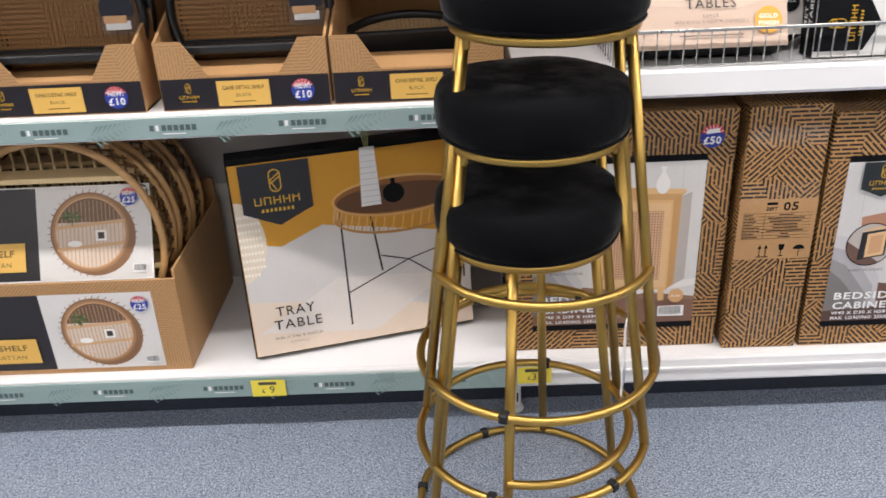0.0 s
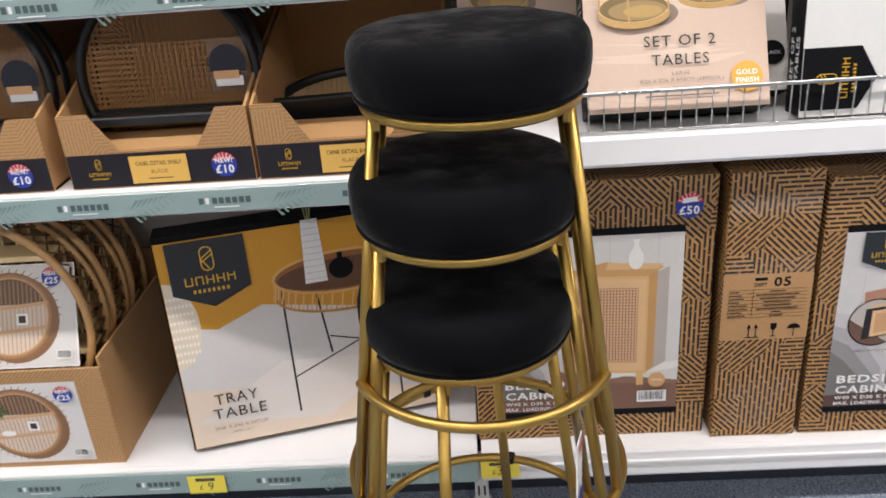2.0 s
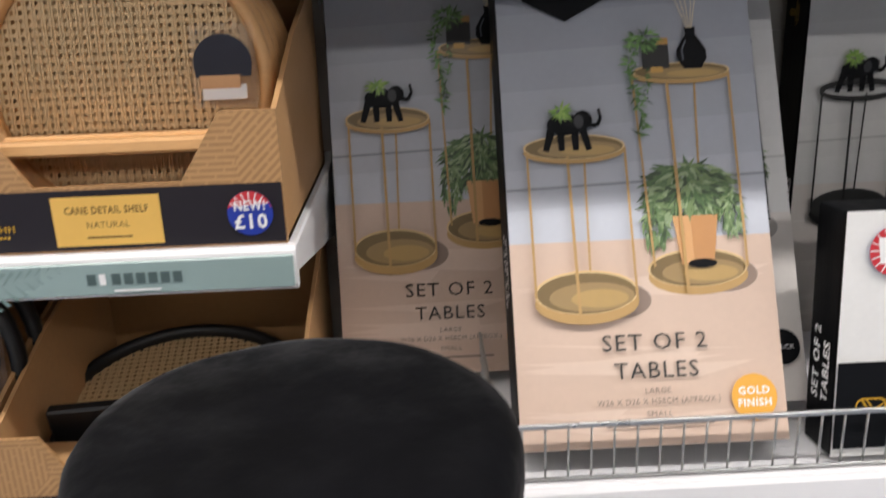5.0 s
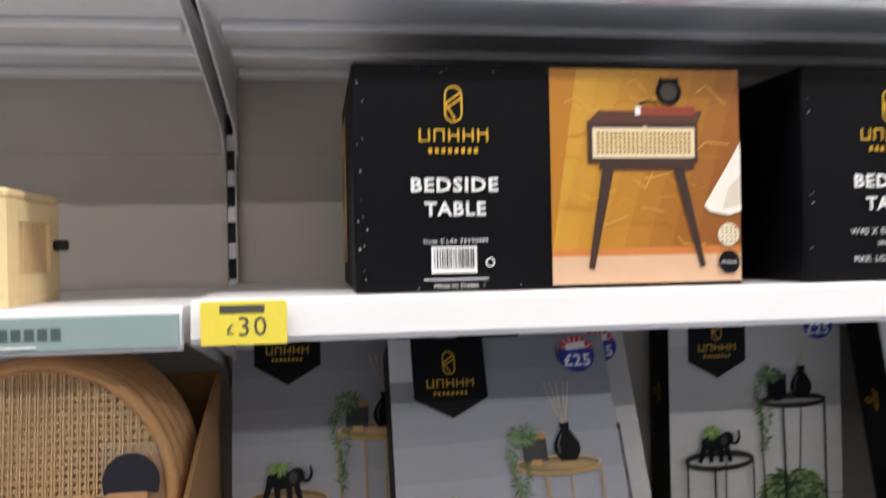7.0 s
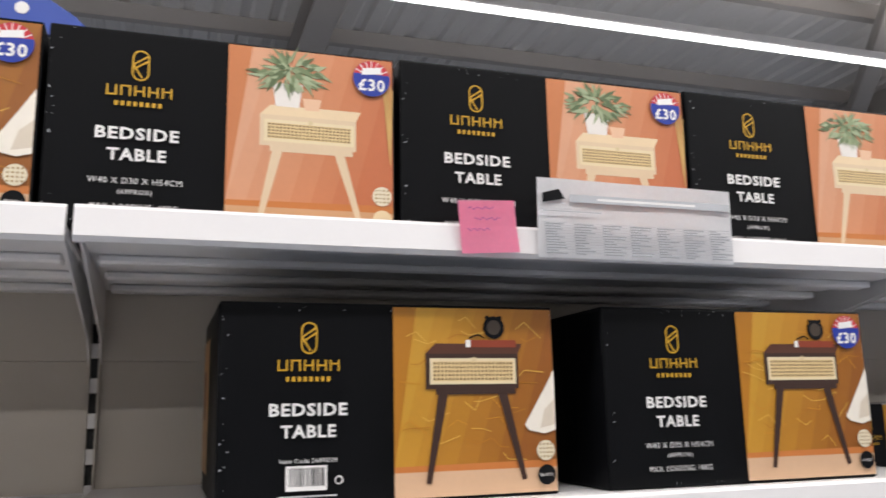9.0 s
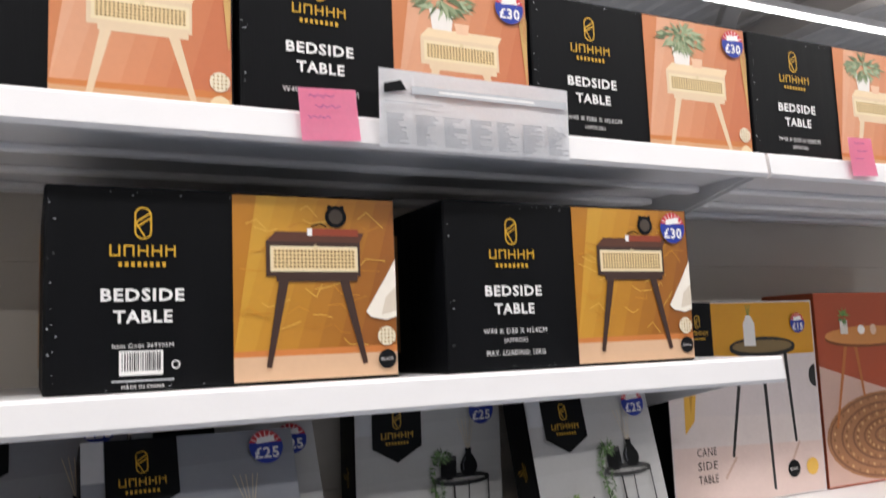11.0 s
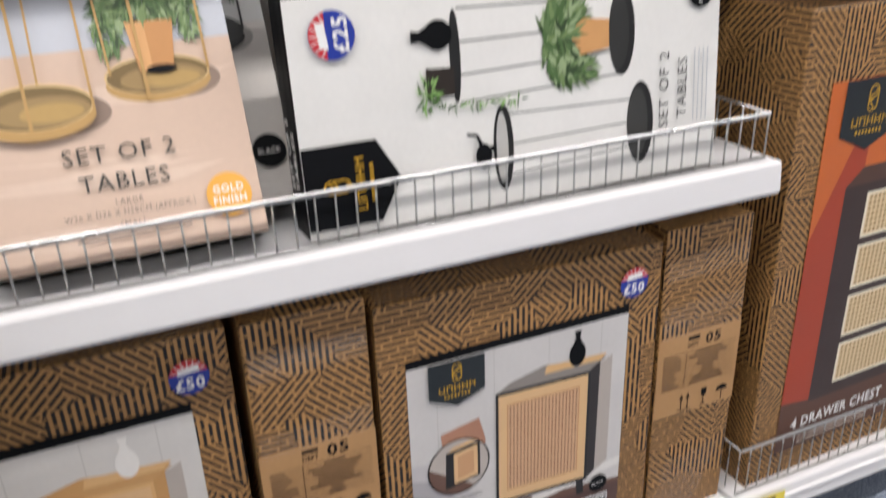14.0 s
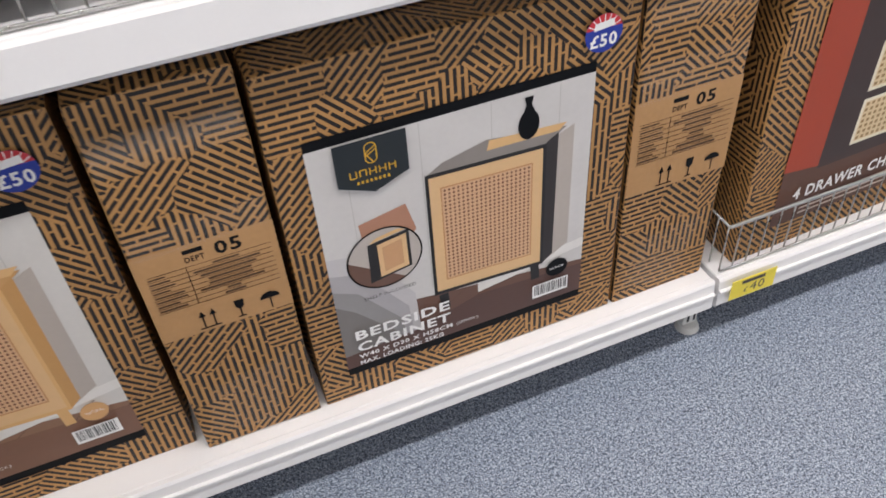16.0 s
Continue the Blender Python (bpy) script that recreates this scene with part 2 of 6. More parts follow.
def slab(x0, x1, y0, y1, z0, z1, bevel=0.0, bm=None, seg=1, m=None):
    bm = bm or bmesh.new()
    mat = Matrix.Translation(((x0 + x1) / 2, (y0 + y1) / 2, (z0 + z1) / 2)) @ Matrix.Diagonal((x1 - x0, y1 - y0, z1 - z0, 1))
    r = bmesh.ops.create_cube(bm, size=1, matrix=(m @ mat) if m is not None else mat)
    if bevel:
        es = {e for v in r["verts"] for e in v.link_edges}
        bmesh.ops.bevel(bm, geom=list(es), offset=bevel, segments=seg, affect="EDGES", profile=0.6)
    return bm


def prism(pts, y0, y1, bm=None):
    """A plate whose outline is given in x and z, from y0 to y1."""
    bm = bm or bmesh.new()
    a = [bm.verts.new((x, y0, z)) for x, z in pts]
    b = [bm.verts.new((x, y1, z)) for x, z in pts]
    bm.faces.new(a)
    bm.faces.new(b[::-1])
    for i in range(len(pts)):
        j = (i + 1) % len(pts)
        bm.faces.new((a[j], a[i], b[i], b[j]))
    bmesh.ops.recalc_face_normals(bm, faces=bm.faces)
    return bm


def rod(p, q, r, bm=None, sides=8):
    bm = bm or bmesh.new()
    p, q = Vector(p), Vector(q)
    d = q - p
    m = Matrix.Translation((p + q) / 2) @ d.to_track_quat("Z", "Y").to_matrix().to_4x4()
    res = bmesh.ops.create_cone(bm, cap_ends=True, segments=sides, radius1=r, radius2=r, depth=d.length, matrix=m)
    for f in {f for v in res["verts"] for f in v.link_faces}:
        f.smooth = True
    return bm


def hoop(R, r, z=0.0, bm=None, n=48, k=8, a0=0.0, a1=360.0, upright=False, cx=0.0, cy=0.0, flat=1.0):
    """A tube bent to a circle, lying flat, or upright in x and z."""
    bm = bm or bmesh.new()
    full = a1 - a0 >= 359.9
    rings = []
    steps = n if full else n + 1
    for i in range(steps):
        a = radians(a0 + (a1 - a0) * i / n)
        ring = []
        for j in range(k):
            b = 2 * math.pi * j / k
            rr, h = R + r * math.cos(b), r * flat * math.sin(b)
            x, y = rr * math.cos(a), rr * math.sin(a)
            ring.append(bm.verts.new((cx + x, cy + h, z + y) if upright else (cx + x, cy + y, z + h)))
        rings.append(ring)
    for i in range(steps if full else steps - 1):
        A, B = rings[i], rings[(i + 1) % steps]
        for j in range(k):
            f = bm.faces.new((A[j], B[j], B[(j + 1) % k], A[(j + 1) % k]))
            f.smooth = True
    bmesh.ops.recalc_face_normals(bm, faces=bm.faces)
    return bm


TEXTS = {}


def letters(text, bold):
    """Outline of a line of text, one unit high, as vertices and faces."""
    key = (text, bold)
    if key not in TEXTS:
        cu = bpy.data.curves.new("lettering", "FONT")
        cu.body, cu.size, cu.resolution_u, cu.offset = text, 1.0, 2, 0.028 if bold else 0.0
        cu.space_character = 1.12
        ob = new("lettering", cu)
        dg = bpy.context.evaluated_depsgraph_get()
        dg.update()
        me = bpy.data.meshes.new_from_object(ob.evaluated_get(dg))
        vs = [tuple(v.co[:2]) for v in me.vertices]
        fs = [tuple(p.vertices) for p in me.polygons]
        bpy.data.objects.remove(ob)
        bpy.data.meshes.remove(me)
        bpy.data.curves.remove(cu)
        xs = [v[0] for v in vs] or [0]
        mid = (max(xs) + min(xs)) / 2
        TEXTS[key] = ([(x - mid, y - 0.345) for x, y in vs], fs, max(xs) - min(xs))
    return TEXTS[key]


class Sheet:
    """Print on one face of a carton: flat shapes in u (across) and v (up), each a hair above the one before."""

    def __init__(self, lift=0.0006, turn=None, face="front"):
        self.verts, self.faces, self.idx, self.mats, self.h, self.turn, self.face = [], [], [], [], lift, turn, face

    def place(self, u, v):
        if self.turn:
            ox, oy, a = self.turn
            c, s = math.cos(radians(a)), math.sin(radians(a))
            u, v = ox + u * c - v * s, oy + u * s + v * c
        if self.face == "front":
            return (u, -self.h, v)
        if self.face == "left":
            return (-self.h, -u, v)
        return (u, v, self.h)

    def raw(self, pts, faces, m, step=3e-5):
        if m not in self.mats:
            self.mats.append(m)
        k, i = len(self.verts), self.mats.index(m)
        self.verts += [self.place(*p) for p in pts]
        self.faces += [tuple(k + j for j in f) for f in faces]
        self.idx += [i] * len(faces)
        self.h += step

    def poly(self, pts, m, step=3e-5):
        self.raw(pts, [tuple(range(len(pts)))], m, step)

    def rect(self, x0, y0, x1, y1, m):
        self.poly([(x0, y0), (x1, y0), (x1, y1), (x0, y1)], m)

    def disc(self, cx, cy, rx, m, ry=None, n=28, a0=0, a1=360):
        ry = ry or rx
        k = n if a1 - a0 >= 360 else n + 1
        self.poly([(cx + rx * math.cos(radians(a0 + (a1 - a0) * i / n)), cy + ry * math.sin(radians(a0 + (a1 - a0) * i / n))) for i in range(k)], m)

    def ring(self, cx, cy, rx, wd, m, ry=None, n=36, a0=0, a1=360):
        ry = ry or rx
        pts, fs = [], []
        for i in range(n + 1):
            a = radians(a0 + (a1 - a0) * i / n)
            c, s = math.cos(a), math.sin(a)
            pts += [(cx + (rx - wd) * c, cy + (ry - wd) * s), (cx + rx * c, cy + ry * s)]
            if i:
                fs.append((2 * i - 2, 2 * i - 1, 2 * i + 1, 2 * i))
        self.raw(pts, fs, m)

    def line(self, pts, wd, m, wd2=None):
        n = len(pts) - 1
        for i in range(n):
            (x0, y0), (x1, y1) = pts[i], pts[i + 1]
            d = math.hypot(x1 - x0, y1 - y0) or 1e-6
            wa = wd + ((wd2 or wd) - wd) * i / n
            wb = wd + ((wd2 or wd) - wd) * (i + 1) / n
            px, py = -(y1 - y0) / d / 2, (x1 - x0) / d / 2
            self.poly([(x0 - px * wa, y0 - py * wa), (x1 - px * wb, y1 - py * wb), (x1 + px * wb, y1 + py * wb), (x0 + px * wa, y0 + py * wa)], m, 6e-6)
        self.h += 2e-5

    def text(self, s, cx, cy, height, m, bold=False, width=None, align="c"):
        vs, fs, wd = letters(s, bold)
        k = height / 0.69
        kx = width / wd if width else k
        off = 0 if align == "c" else wd / 2 * kx
        self.raw([(cx + off + x * kx, cy + y * k) for x, y in vs], fs, m)

    def leaves(self, cx, cy, rx, ry, count, mats, size, rnd, droop=0.3):
        for i in range(count):
            a, q = rnd.uniform(0, 6.283), math.sqrt(rnd.random())
            x, y = cx + rx * q * math.cos(a), cy + ry * q * math.sin(a)
            d = math.atan2(y - cy - droop * ry, x - cx) + rnd.uniform(-0.5, 0.5)
            L, W = size * rnd.uniform(0.6, 1.3), size * rnd.uniform(0.14, 0.24)
            c, s = math.cos(d), math.sin(d)
            self.poly([(x - s * -W, y + c * -W), (x + c * L, y + s * L), (x - s * W, y + c * W), (x - c * L * 0.4, y - s * L * 0.4)], rnd.choice(mats), 5e-6)
        self.h += 3e-5

    def emit(self, name, parent, label=""):
        me = bpy.data.meshes.new(name)
        me.from_pydata(self.verts, [], self.faces)
        for m in self.mats:
            me.materials.append(m)
        me.polygons.foreach_set("material_index", self.idx)
        me.update()
        return part(name, me, None, parent, label)


def carton_body(wd, dp, ht, mat, parent, seed=0, name="body"):
    """A closed carton with softened, slightly crushed edges; front face at y = 0."""
    rnd = random.Random(seed)
    bm = slab(0, wd, 0, dp, 0, ht, 0.0035, seg=2)
    for v in bm.verts:
        for i in (0, 2):
            v.co[i] += rnd.uniform(-0.0007, 0.0007)
        v.co.y += rnd.uniform(0, 0.0012)
    bmesh.ops.recalc_face_normals(bm, faces=bm.faces)
    uv_box(bm)
    lay = bm.loops.layers.uv.verify()
    for f in bm.faces:
        f.smooth = False
        for lp in f.loops:
            lp[lay].uv.x += seed * 0.37
            lp[lay].uv.y += seed * 0.53
    return part(name, bm, mat, parent)


def lean_pose(x, y, z, lean=0.0, yaw=0.0, roll=0.0):
    """Front bottom left corner at x, y, z; lean tips the top back."""
    return Matrix.Translation((x, y, z)) @ pose(0, 0, 0, 0, 0, yaw) @ pose(0, 0, 0, -lean, 0, 0) @ pose(0, 0, 0, 0, roll, 0)

# ---------------------------------------------------------------- building
BAY = 1.25          # width of a shelving bay
BACK_Y = 0.47       # front of the gondola's back panels


def structure(name, bm, mat, label, category):
    ob = new(name, mesh_of(name, bm, mat))
    return tagged(ob, label, category, kind="structure")


structure("floor", slab(-9, 11, -8, 9, -0.12, 0), FLOOR, "blue-grey speckled vinyl shop floor", "floor")
structure("wall_south", slab(-9, 11, -8.2, -8, 0, 4.6), WALL, "plain painted store wall behind the aisle", "wall")
structure("wall_north", slab(-9, 11, 9, 9.2, 0, 4.6), WALL, "plain painted store wall beyond the shelving", "wall")
structure("wall_west", slab(-9.2, -9, -8, 9, 0, 4.6), WALL, "plain painted store wall at the aisle's end", "wall")
structure("wall_east", slab(11, 11.2, -8, 9, 0, 4.6), WALL, "plain painted store wall at the aisle's far end", "wall")


def profiled_ceiling():
    bm = bmesh.new()
    xs, z0, z1, pitch = [], 4.30, 4.322, 0.2
    x = -9.0
    while x < 11.0:
        xs += [(x, z0), (x + 0.10, z0), (x + 0.125, z1), (x + 0.175, z1)]
        x += pitch
    a = [bm.verts.new((x, -8, z)) for x, z in xs]
    b = [bm.verts.new((x, 9, z)) for x, z in xs]
    for i in range(len(xs) - 1):
        bm.faces.new((a[i], b[i], b[i + 1], a[i + 1]))
    slab(-9, 11, -8, 9, 4.40, 4.45, bm=bm)
    return bm


structure("ceiling", profiled_ceiling(), CEIL, "grey profiled steel roof sheet, high above the aisle", "ceiling")


def roof_beam(x, slant=0.0):
    t = thing("roof_beam", "grey painted steel roof beam under the profiled sheet", "roof beam", pose(x, 0, 0, 0, 0, slant), "roof steel", "structure")
    part("flange", slab(-0.09, 0.09, -7.9, 8.9, 3.93, 3.945), BEAM, t)
    part("web", slab(-0.012, 0.012, -7.9, 8.9, 3.945, 4.17), BEAM, t)
    part("flange", slab(-0.09, 0.09, -7.9, 8.9, 4.17, 4.185), BEAM, t)


for x in (-4.6, 0.95, 5.9):
    roof_beam(x)
for y in (-6.2, -3.9, -1.6, 0.9, 3.3, 4.7, 6.1, 7.5):
    t = thing("purlin", "thin grey steel purlin carrying the roof sheet", "purlin", pose(0, y, 0), "roof purlins", "structure")
    part("web", slab(-9, 11, -0.004, 0.004, 4.19, 4.30), BEAM, t)
    part("lower_lip", slab(-9, 11, -0.004, 0.06, 4.186, 4.192), BEAM, t)
b = thing("roof_brace", "slanting grey steel roof brace beside the beam", "roof brace", pose(4.6, 3.0, 4.0, 0, 0, -38), "", "structure")
part("tube", slab(-0.07, 0.07, -2.0, 2.6, 0.0, 0.12, 0.01), BEAM, b)

for y in LAMP_ROWS:
    t = thing("strip_lamp", "long white strip lamp hanging from the roof, switched on", "ceiling lamp", pose(0.6, y, LAMP_Z), "ceiling strip lamps")
    part("housing", slab(-8, 8, -0.032, 0.032, 0.0, 0.05, 0.006), WHITE, t)
    part("diffuser", slab(-8, 8, -0.026, 0.026, -0.02, -0.0005, 0.008), GLOW, t, "glowing white diffuser")
    for x in (-7, -3.4, 0.1, 4.9, 7.6):
        part("hanger", rod((x, 0, 0.05), (x, 0, 0.80), 0.004), STEEL, t)

# ---------------------------------------------------------------- gondola shelving
g = thing("shelf_backing", "warm grey steel back panels of the shelving, in wide sheets", "back panel", pose(0, 0, 0), "", "structure")
for k in range(3):
    x0 = -BAY + k * BAY
    for z0, z1 in ((0.0, 0.42), (0.42, 0.82), (0.82, 1.22), (1.22, 1.62), (1.62, 1.99)):
        part("back_panel", slab(x0 + 0.0085, x0 + BAY - 0.0085, BACK_Y, BACK_Y + 0.025, z0 + 0.0002, z1 - 0.0002, 0.0006), PANEL, g)
structure("wall_gondola_rear", slab(-BAY - 0.02, 2 * BAY + 0.02, BACK_Y + 0.027, BACK_Y + 0.06, 0, 2.0), PANEL, "plain rear sheet closing the shelving", "back panel")

slot_bar = mesh_of("rung", slab(-0.0058, 0.0058, -0.004, 0.004, -0.0115, 0.0115, 0.0015), WHITE)
for k in range(4):
    x = -BAY + k * BAY
    u = thing("upright", "white slotted steel upright between two shelving bays", "shelf upright", pose(x, BACK_Y - 0.01, 0), "slotted uprights")
    part("rail", slab(-0.0084, -0.006, -0.012, 0.02, 0, 2.0), PANEL, u)
    part("rail", slab(0.006, 0.0084, -0.012, 0.02, 0, 2.0), PANEL, u)
    part("channel", slab(-0.0058, 0.0058, 0.004, 0.02, 0, 1.999), SLOT_SHADE, u, "dark slots")
    for i in range(37):
        part("rung", slot_bar, None, u, m=pose(0, -0.006, 0.03 + 0.0535 * i))


def bracket(depth, x, z, lip):
    bm = bmesh.new()
    pts = [(0.03, z - lip * 0.8), (0.03, z - 0.006), (depth, z - 0.006), (depth, z - 0.15), (depth - 0.05, z - 0.11)]
    a = [bm.verts.new((x - 0.0015, p, q)) for p, q in pts]
    b2 = [bm.verts.new((x + 0.0015, p, q)) for p, q in pts]
    bm.faces.new(a)
    bm.faces.new(b2[::-1])
    for i in range(5):
        bm.faces.new((a[(i + 1) % 5], a[i], b2[i], b2[(i + 1) % 5]))
    bmesh.ops.recalc_face_normals(bm, faces=bm.faces)
    return bm


def fern(sh, x, y, s, m, up=1):
    for i in range(9):
        q = i / 8
        bx, by = x + s * q, y + up * s * 0.28 * q
        L = s * 0.33 * (1 - q * 0.8)
        for d in (1.0, -1.0):
            sh.poly([(bx, by), (bx + L * 0.55, by + d * L * 0.75), (bx + L * 0.75, by + d * L * 0.7)], m, 6e-6)


def strip_brand(sh, x, y):
    """The range's name on the shelf edge, drawn as plain bars."""
    for i in range(8):
        sh.rect(x + i * 0.0115, y - 0.0055, x + i * 0.0115 + (0.0085 if i != 1 else 0.006), y + 0.0055, INK_GREEN if i != 1 else WHITE_INK)
    sh.rect(x + 0.024, y - 0.0125, x + 0.068, y - 0.0105, WHITE_INK)


def shelf(x0, z, lip=0.048, front=0.0, strip=False, group="gondola shelves", base=False):
    look_ = ("white steel shelf with grey-green edge strip" if strip else "white steel shelf with plain white edge")
    t = thing("shelf", look_ + (", at floor level" if base else ", on slotted uprights"), "shelf", pose(x0, 0, 0), group)
    a, b_ = 0.004, BAY - 0.004
    drop = 0.02 if z > 1.7 else 0.0
    part("deck", slab(a, b_, front + 0.014, BACK_Y - 0.004, z - 0.03, z - drop, 0.002), WHITE, t)
    bm = prism([(front + 0.004, z - lip), (front, z - lip + 0.006), (front + 0.004, z - 0.004), (front + 0.007, z), (front + 0.0138, z), (front + 0.0138, z - lip)], -b_, -a)
    bm.transform(Matrix.Rotation(radians(90), 4, "Z"))
    part("front_edge", bm, WHITE, t)
    if base and not strip:
        part("edge_bead", slab(a, b_, front - 0.003, front + 0.003, z - 0.027, z - 0.020, 0.0015), WHITE, t)
    if not base:
        for y in (0.14, 0.27, 0.39):
            part("stiffener", slab(0.02, BAY - 0.02, y, y + 0.035, z - 0.042, z - 0.0302, 0.003), WHITE, t)
        for x in (0.009, BAY - 0.009):
            part("bracket", bracket(BACK_Y - 0.012, x, z, lip), WHITE, t)
            part("rivet", rod((x, 0.028, z - 0.02), (x, 0.034, z - 0.02), 0.004), STEEL, t)
    if strip:
        part("ticket_strip", slab(0.006, BAY - 0.006, front - 0.0035, front + 0.001, z - lip + 0.004, z - 0.006, 0.001), GREEN, t, "grey-green printed ticket strip")
        rnd = random.Random(int(z * 100))
        zc = z - lip / 2 - 0.001
        for i in range(5):
            sh = Sheet(lift=-front + 0.004)
            strip_brand(sh, 0.07 + i * 0.245, zc)
            tagged(sh.emit("range_mark", t, "dark bars of lettering"), kind="stuff")
            if i < 4:
                sh = Sheet(lift=-front + 0.004)
                fern(sh, 0.19 + i * 0.245 + rnd.uniform(0, 0.02), zc - 0.012, 0.085, GREEN_DARK)
                sh.emit("fern_leaf", t, "printed fern leaf")
    return t


shelf_z = {"L": (0.746, 1.072, 1.421, 1.762), "M": (0.786, 1.426, 1.763), "R": (1.13, 1.763)}
for k, zs in shelf_z.items():
    x0 = {"L": -BAY, "M": 0.0, "R": BAY}[k]
    for z in zs:
        shelf(x0, z, 0.042 if z > 1 else 0.050, strip=(k == "L" and z < 1.7))
    shelf(x0, 0.152, 0.060, 0.0, strip=(k == "L"), base=True)
structure("plinth", slab(-BAY, 2 * BAY, 0.085, 0.10, 0.0, 0.118), DARK_PLINTH, "dark recessed kick plinth under the lowest shelves", "plinth")
structure("gondola_end_panel_west", slab(-BAY - 0.03, -BAY - 0.017, -0.02, BACK_Y, 0, 2.0), PANEL, "grey end panel of the shelving", "end panel")
structure("gondola_end_panel_east", slab(2 * BAY + 0.017, 2 * BAY + 0.03, -0.02, BACK_Y, 0, 2.0), PANEL, "grey end panel of the shelving", "end panel")


def levelling_foot(x):
    t = thing("levelling_foot", "white plastic levelling foot under the lowest shelf", "shelf foot", pose(x, 0.050, 0), "levelling feet")
    bm = bmesh.new()
    bmesh.ops.create_cone(bm, cap_ends=True, segments=24, radius1=0.021, radius2=0.017, depth=0.010, matrix=pose(0, 0, 0.005))
    part("disc", bm, PLASTIC, t)
    bm = slab(-0.014, 0.014, -0.006, 0.014, 0.0105, 0.119, 0.003)
    part("stem", bm, PLASTIC, t)
    for dx in (-0.006, 0.006):
        part("slot", slab(dx - 0.002, dx + 0.002, -0.0068, -0.0055, 0.02, 0.045), SLOT_SHADE, t, "dark slot")


for x in (-BAY, 0.0, BAY):
    levelling_foot(x)


TICKET_INK = surface("grey_ticket_print", "#4d4a42", rough=0.5)


def price_ticket(x, z, text, front, label, wd=0.075, ht=0.042):
    t = thing("price_ticket", label, "price ticket", pose(x, front - 0.0055, z), "yellow price tickets")
    part("card", slab(0, wd, 0, 0.0012, 0, ht, 0.0003), YELLOW, t)
    sh = Sheet(lift=0.0004)
    sh.text(text[0], wd * 0.34, ht * 0.36, ht * 0.24, TICKET_INK)
    sh.text(text[1:], wd * 0.60, ht * 0.42, ht * 0.44, TICKET_INK)
    sh.rect(wd * 0.22, ht * 0.72, wd * 0.74, ht * 0.90, TICKET_INK)
    sh.emit("ticket_print", t, "black price print")


price_ticket(-0.582, 0.099, "£9", -0.0035, "yellow price ticket reading 9 pounds on a grey-green shelf edge")
price_ticket(0.002, 0.106, "£30", 0.0, "yellow price ticket reading 30 pounds on the lowest white shelf edge")
price_ticket(0.014, 1.3835, "£30", 0.0, "yellow price ticket reading 30 pounds on the white shelf edge", wd=0.080)
price_ticket(BAY + 0.006, 1.086, "£15", 0.0, "yellow price ticket reading 15 pounds on the white shelf edge", wd=0.07)
price_ticket(BAY + 0.022, 0.106, "£40", 0.0, "yellow price ticket reading 40 pounds on the lowest white shelf edge", wd=0.085)


def wire_riser(x0, x1, z, y, ht, label):
    """A low fence of upright wires along a shelf's front."""
    t = thing("wire_riser", label, "wire riser", pose(x0, y, z), "wire shelf risers")
    L = x1 - x0
    part("top_wire", slab(0, L, -0.0022, 0.0022, ht - 0.006, ht, 0.001), STEEL, t)
    part("bottom_wire", rod((0, 0, 0.004), (L, 0, 0.004), 0.002), STEEL, t)
    n = int(L / 0.0245)
    one = mesh_of("wire", rod((0, 0, 0.002), (0, 0, ht - 0.003), 0.0014, sides=6), STEEL)
    for i in range(n + 1):
        part("wire", one, None, t, m=pose(L * i / n, 0.002, 0))
    for x in (0.0, L):
        part("side_wire", rod((x, 0, ht - 0.003), (x, 0.34, ht - 0.003), 0.002), STEEL, t)
        for i in range(1, 13):
            part("wire", one, None, t, m=pose(x, 0.027 * i, 0))


wire_riser(0.188, 1.230, 0.7865, 0.022, 0.071, "low galvanised wire riser along the middle shelf")
wire_riser(BAY + 0.012, 2 * BAY - 0.03, 0.153, 0.018, 0.10, "low galvanised wire riser along the lowest shelf")

# ---------------------------------------------------------------- printed artwork
def capsule_mark(sh, cx, cy, s, m):
    """The maker's mark as a plain capsule and two bars for its name."""
    sh.ring(cx, cy + s * 0.25, s * 0.26, s * 0.05, m, ry=s * 0.26, a0=0, a1=180, n=14)
    sh.ring(cx, cy - s * 0.25, s * 0.26, s * 0.05, m, ry=s * 0.26, a0=180, a1=360, n=14)
    for d in (-1, 1):
        sh.rect(cx + d * s * 0.235 - s * 0.025, cy - s * 0.25, cx + d * s * 0.235 + s * 0.025, cy + s * 0.25, m)
    sh.line([(cx - s * 0.22, cy + 0.02 * s), (cx + s * 0.2, cy + 0.32 * s)], s * 0.05, m)
    sh.line([(cx - s * 0.2, cy - 0.12 * s), (cx + s * 0.22, cy + 0.16 * s)], s * 0.05, m)
    sh.line([(cx - s * 0.22, cy + 0.02 * s), (cx + 0.05 * s, cy - 0.42 * s)], s * 0.05, m)


def brand_block(sh, cx, cy, s, m=None):
    m = m or GOLD_INK
    capsule_mark(sh, cx, cy + s * 0.62, s, m)
    for i in range(5):
        x0 = cx - s * 0.98 + i * s * 0.41
        for a, b_ in ((0.0, 0.055), (0.255, 0.31)):
            sh.rect(x0 + a * s, cy - s * 0.42, x0 + b_ * s, cy - s * 0.07, m)
        v = (-0.42, -0.12, -0.27, -0.27, -0.22)[i] * s
        sh.rect(x0 + 0.04 * s, cy + v, x0 + 0.27 * s, cy + v + 0.05 * s, m)
    for i in range(8):
        sh.rect(cx - s * 0.72 + i * s * 0.184, cy - s * 0.75, cx - s * 0.72 + i * s * 0.184 + s * 0.10, cy - s * 0.60, m)


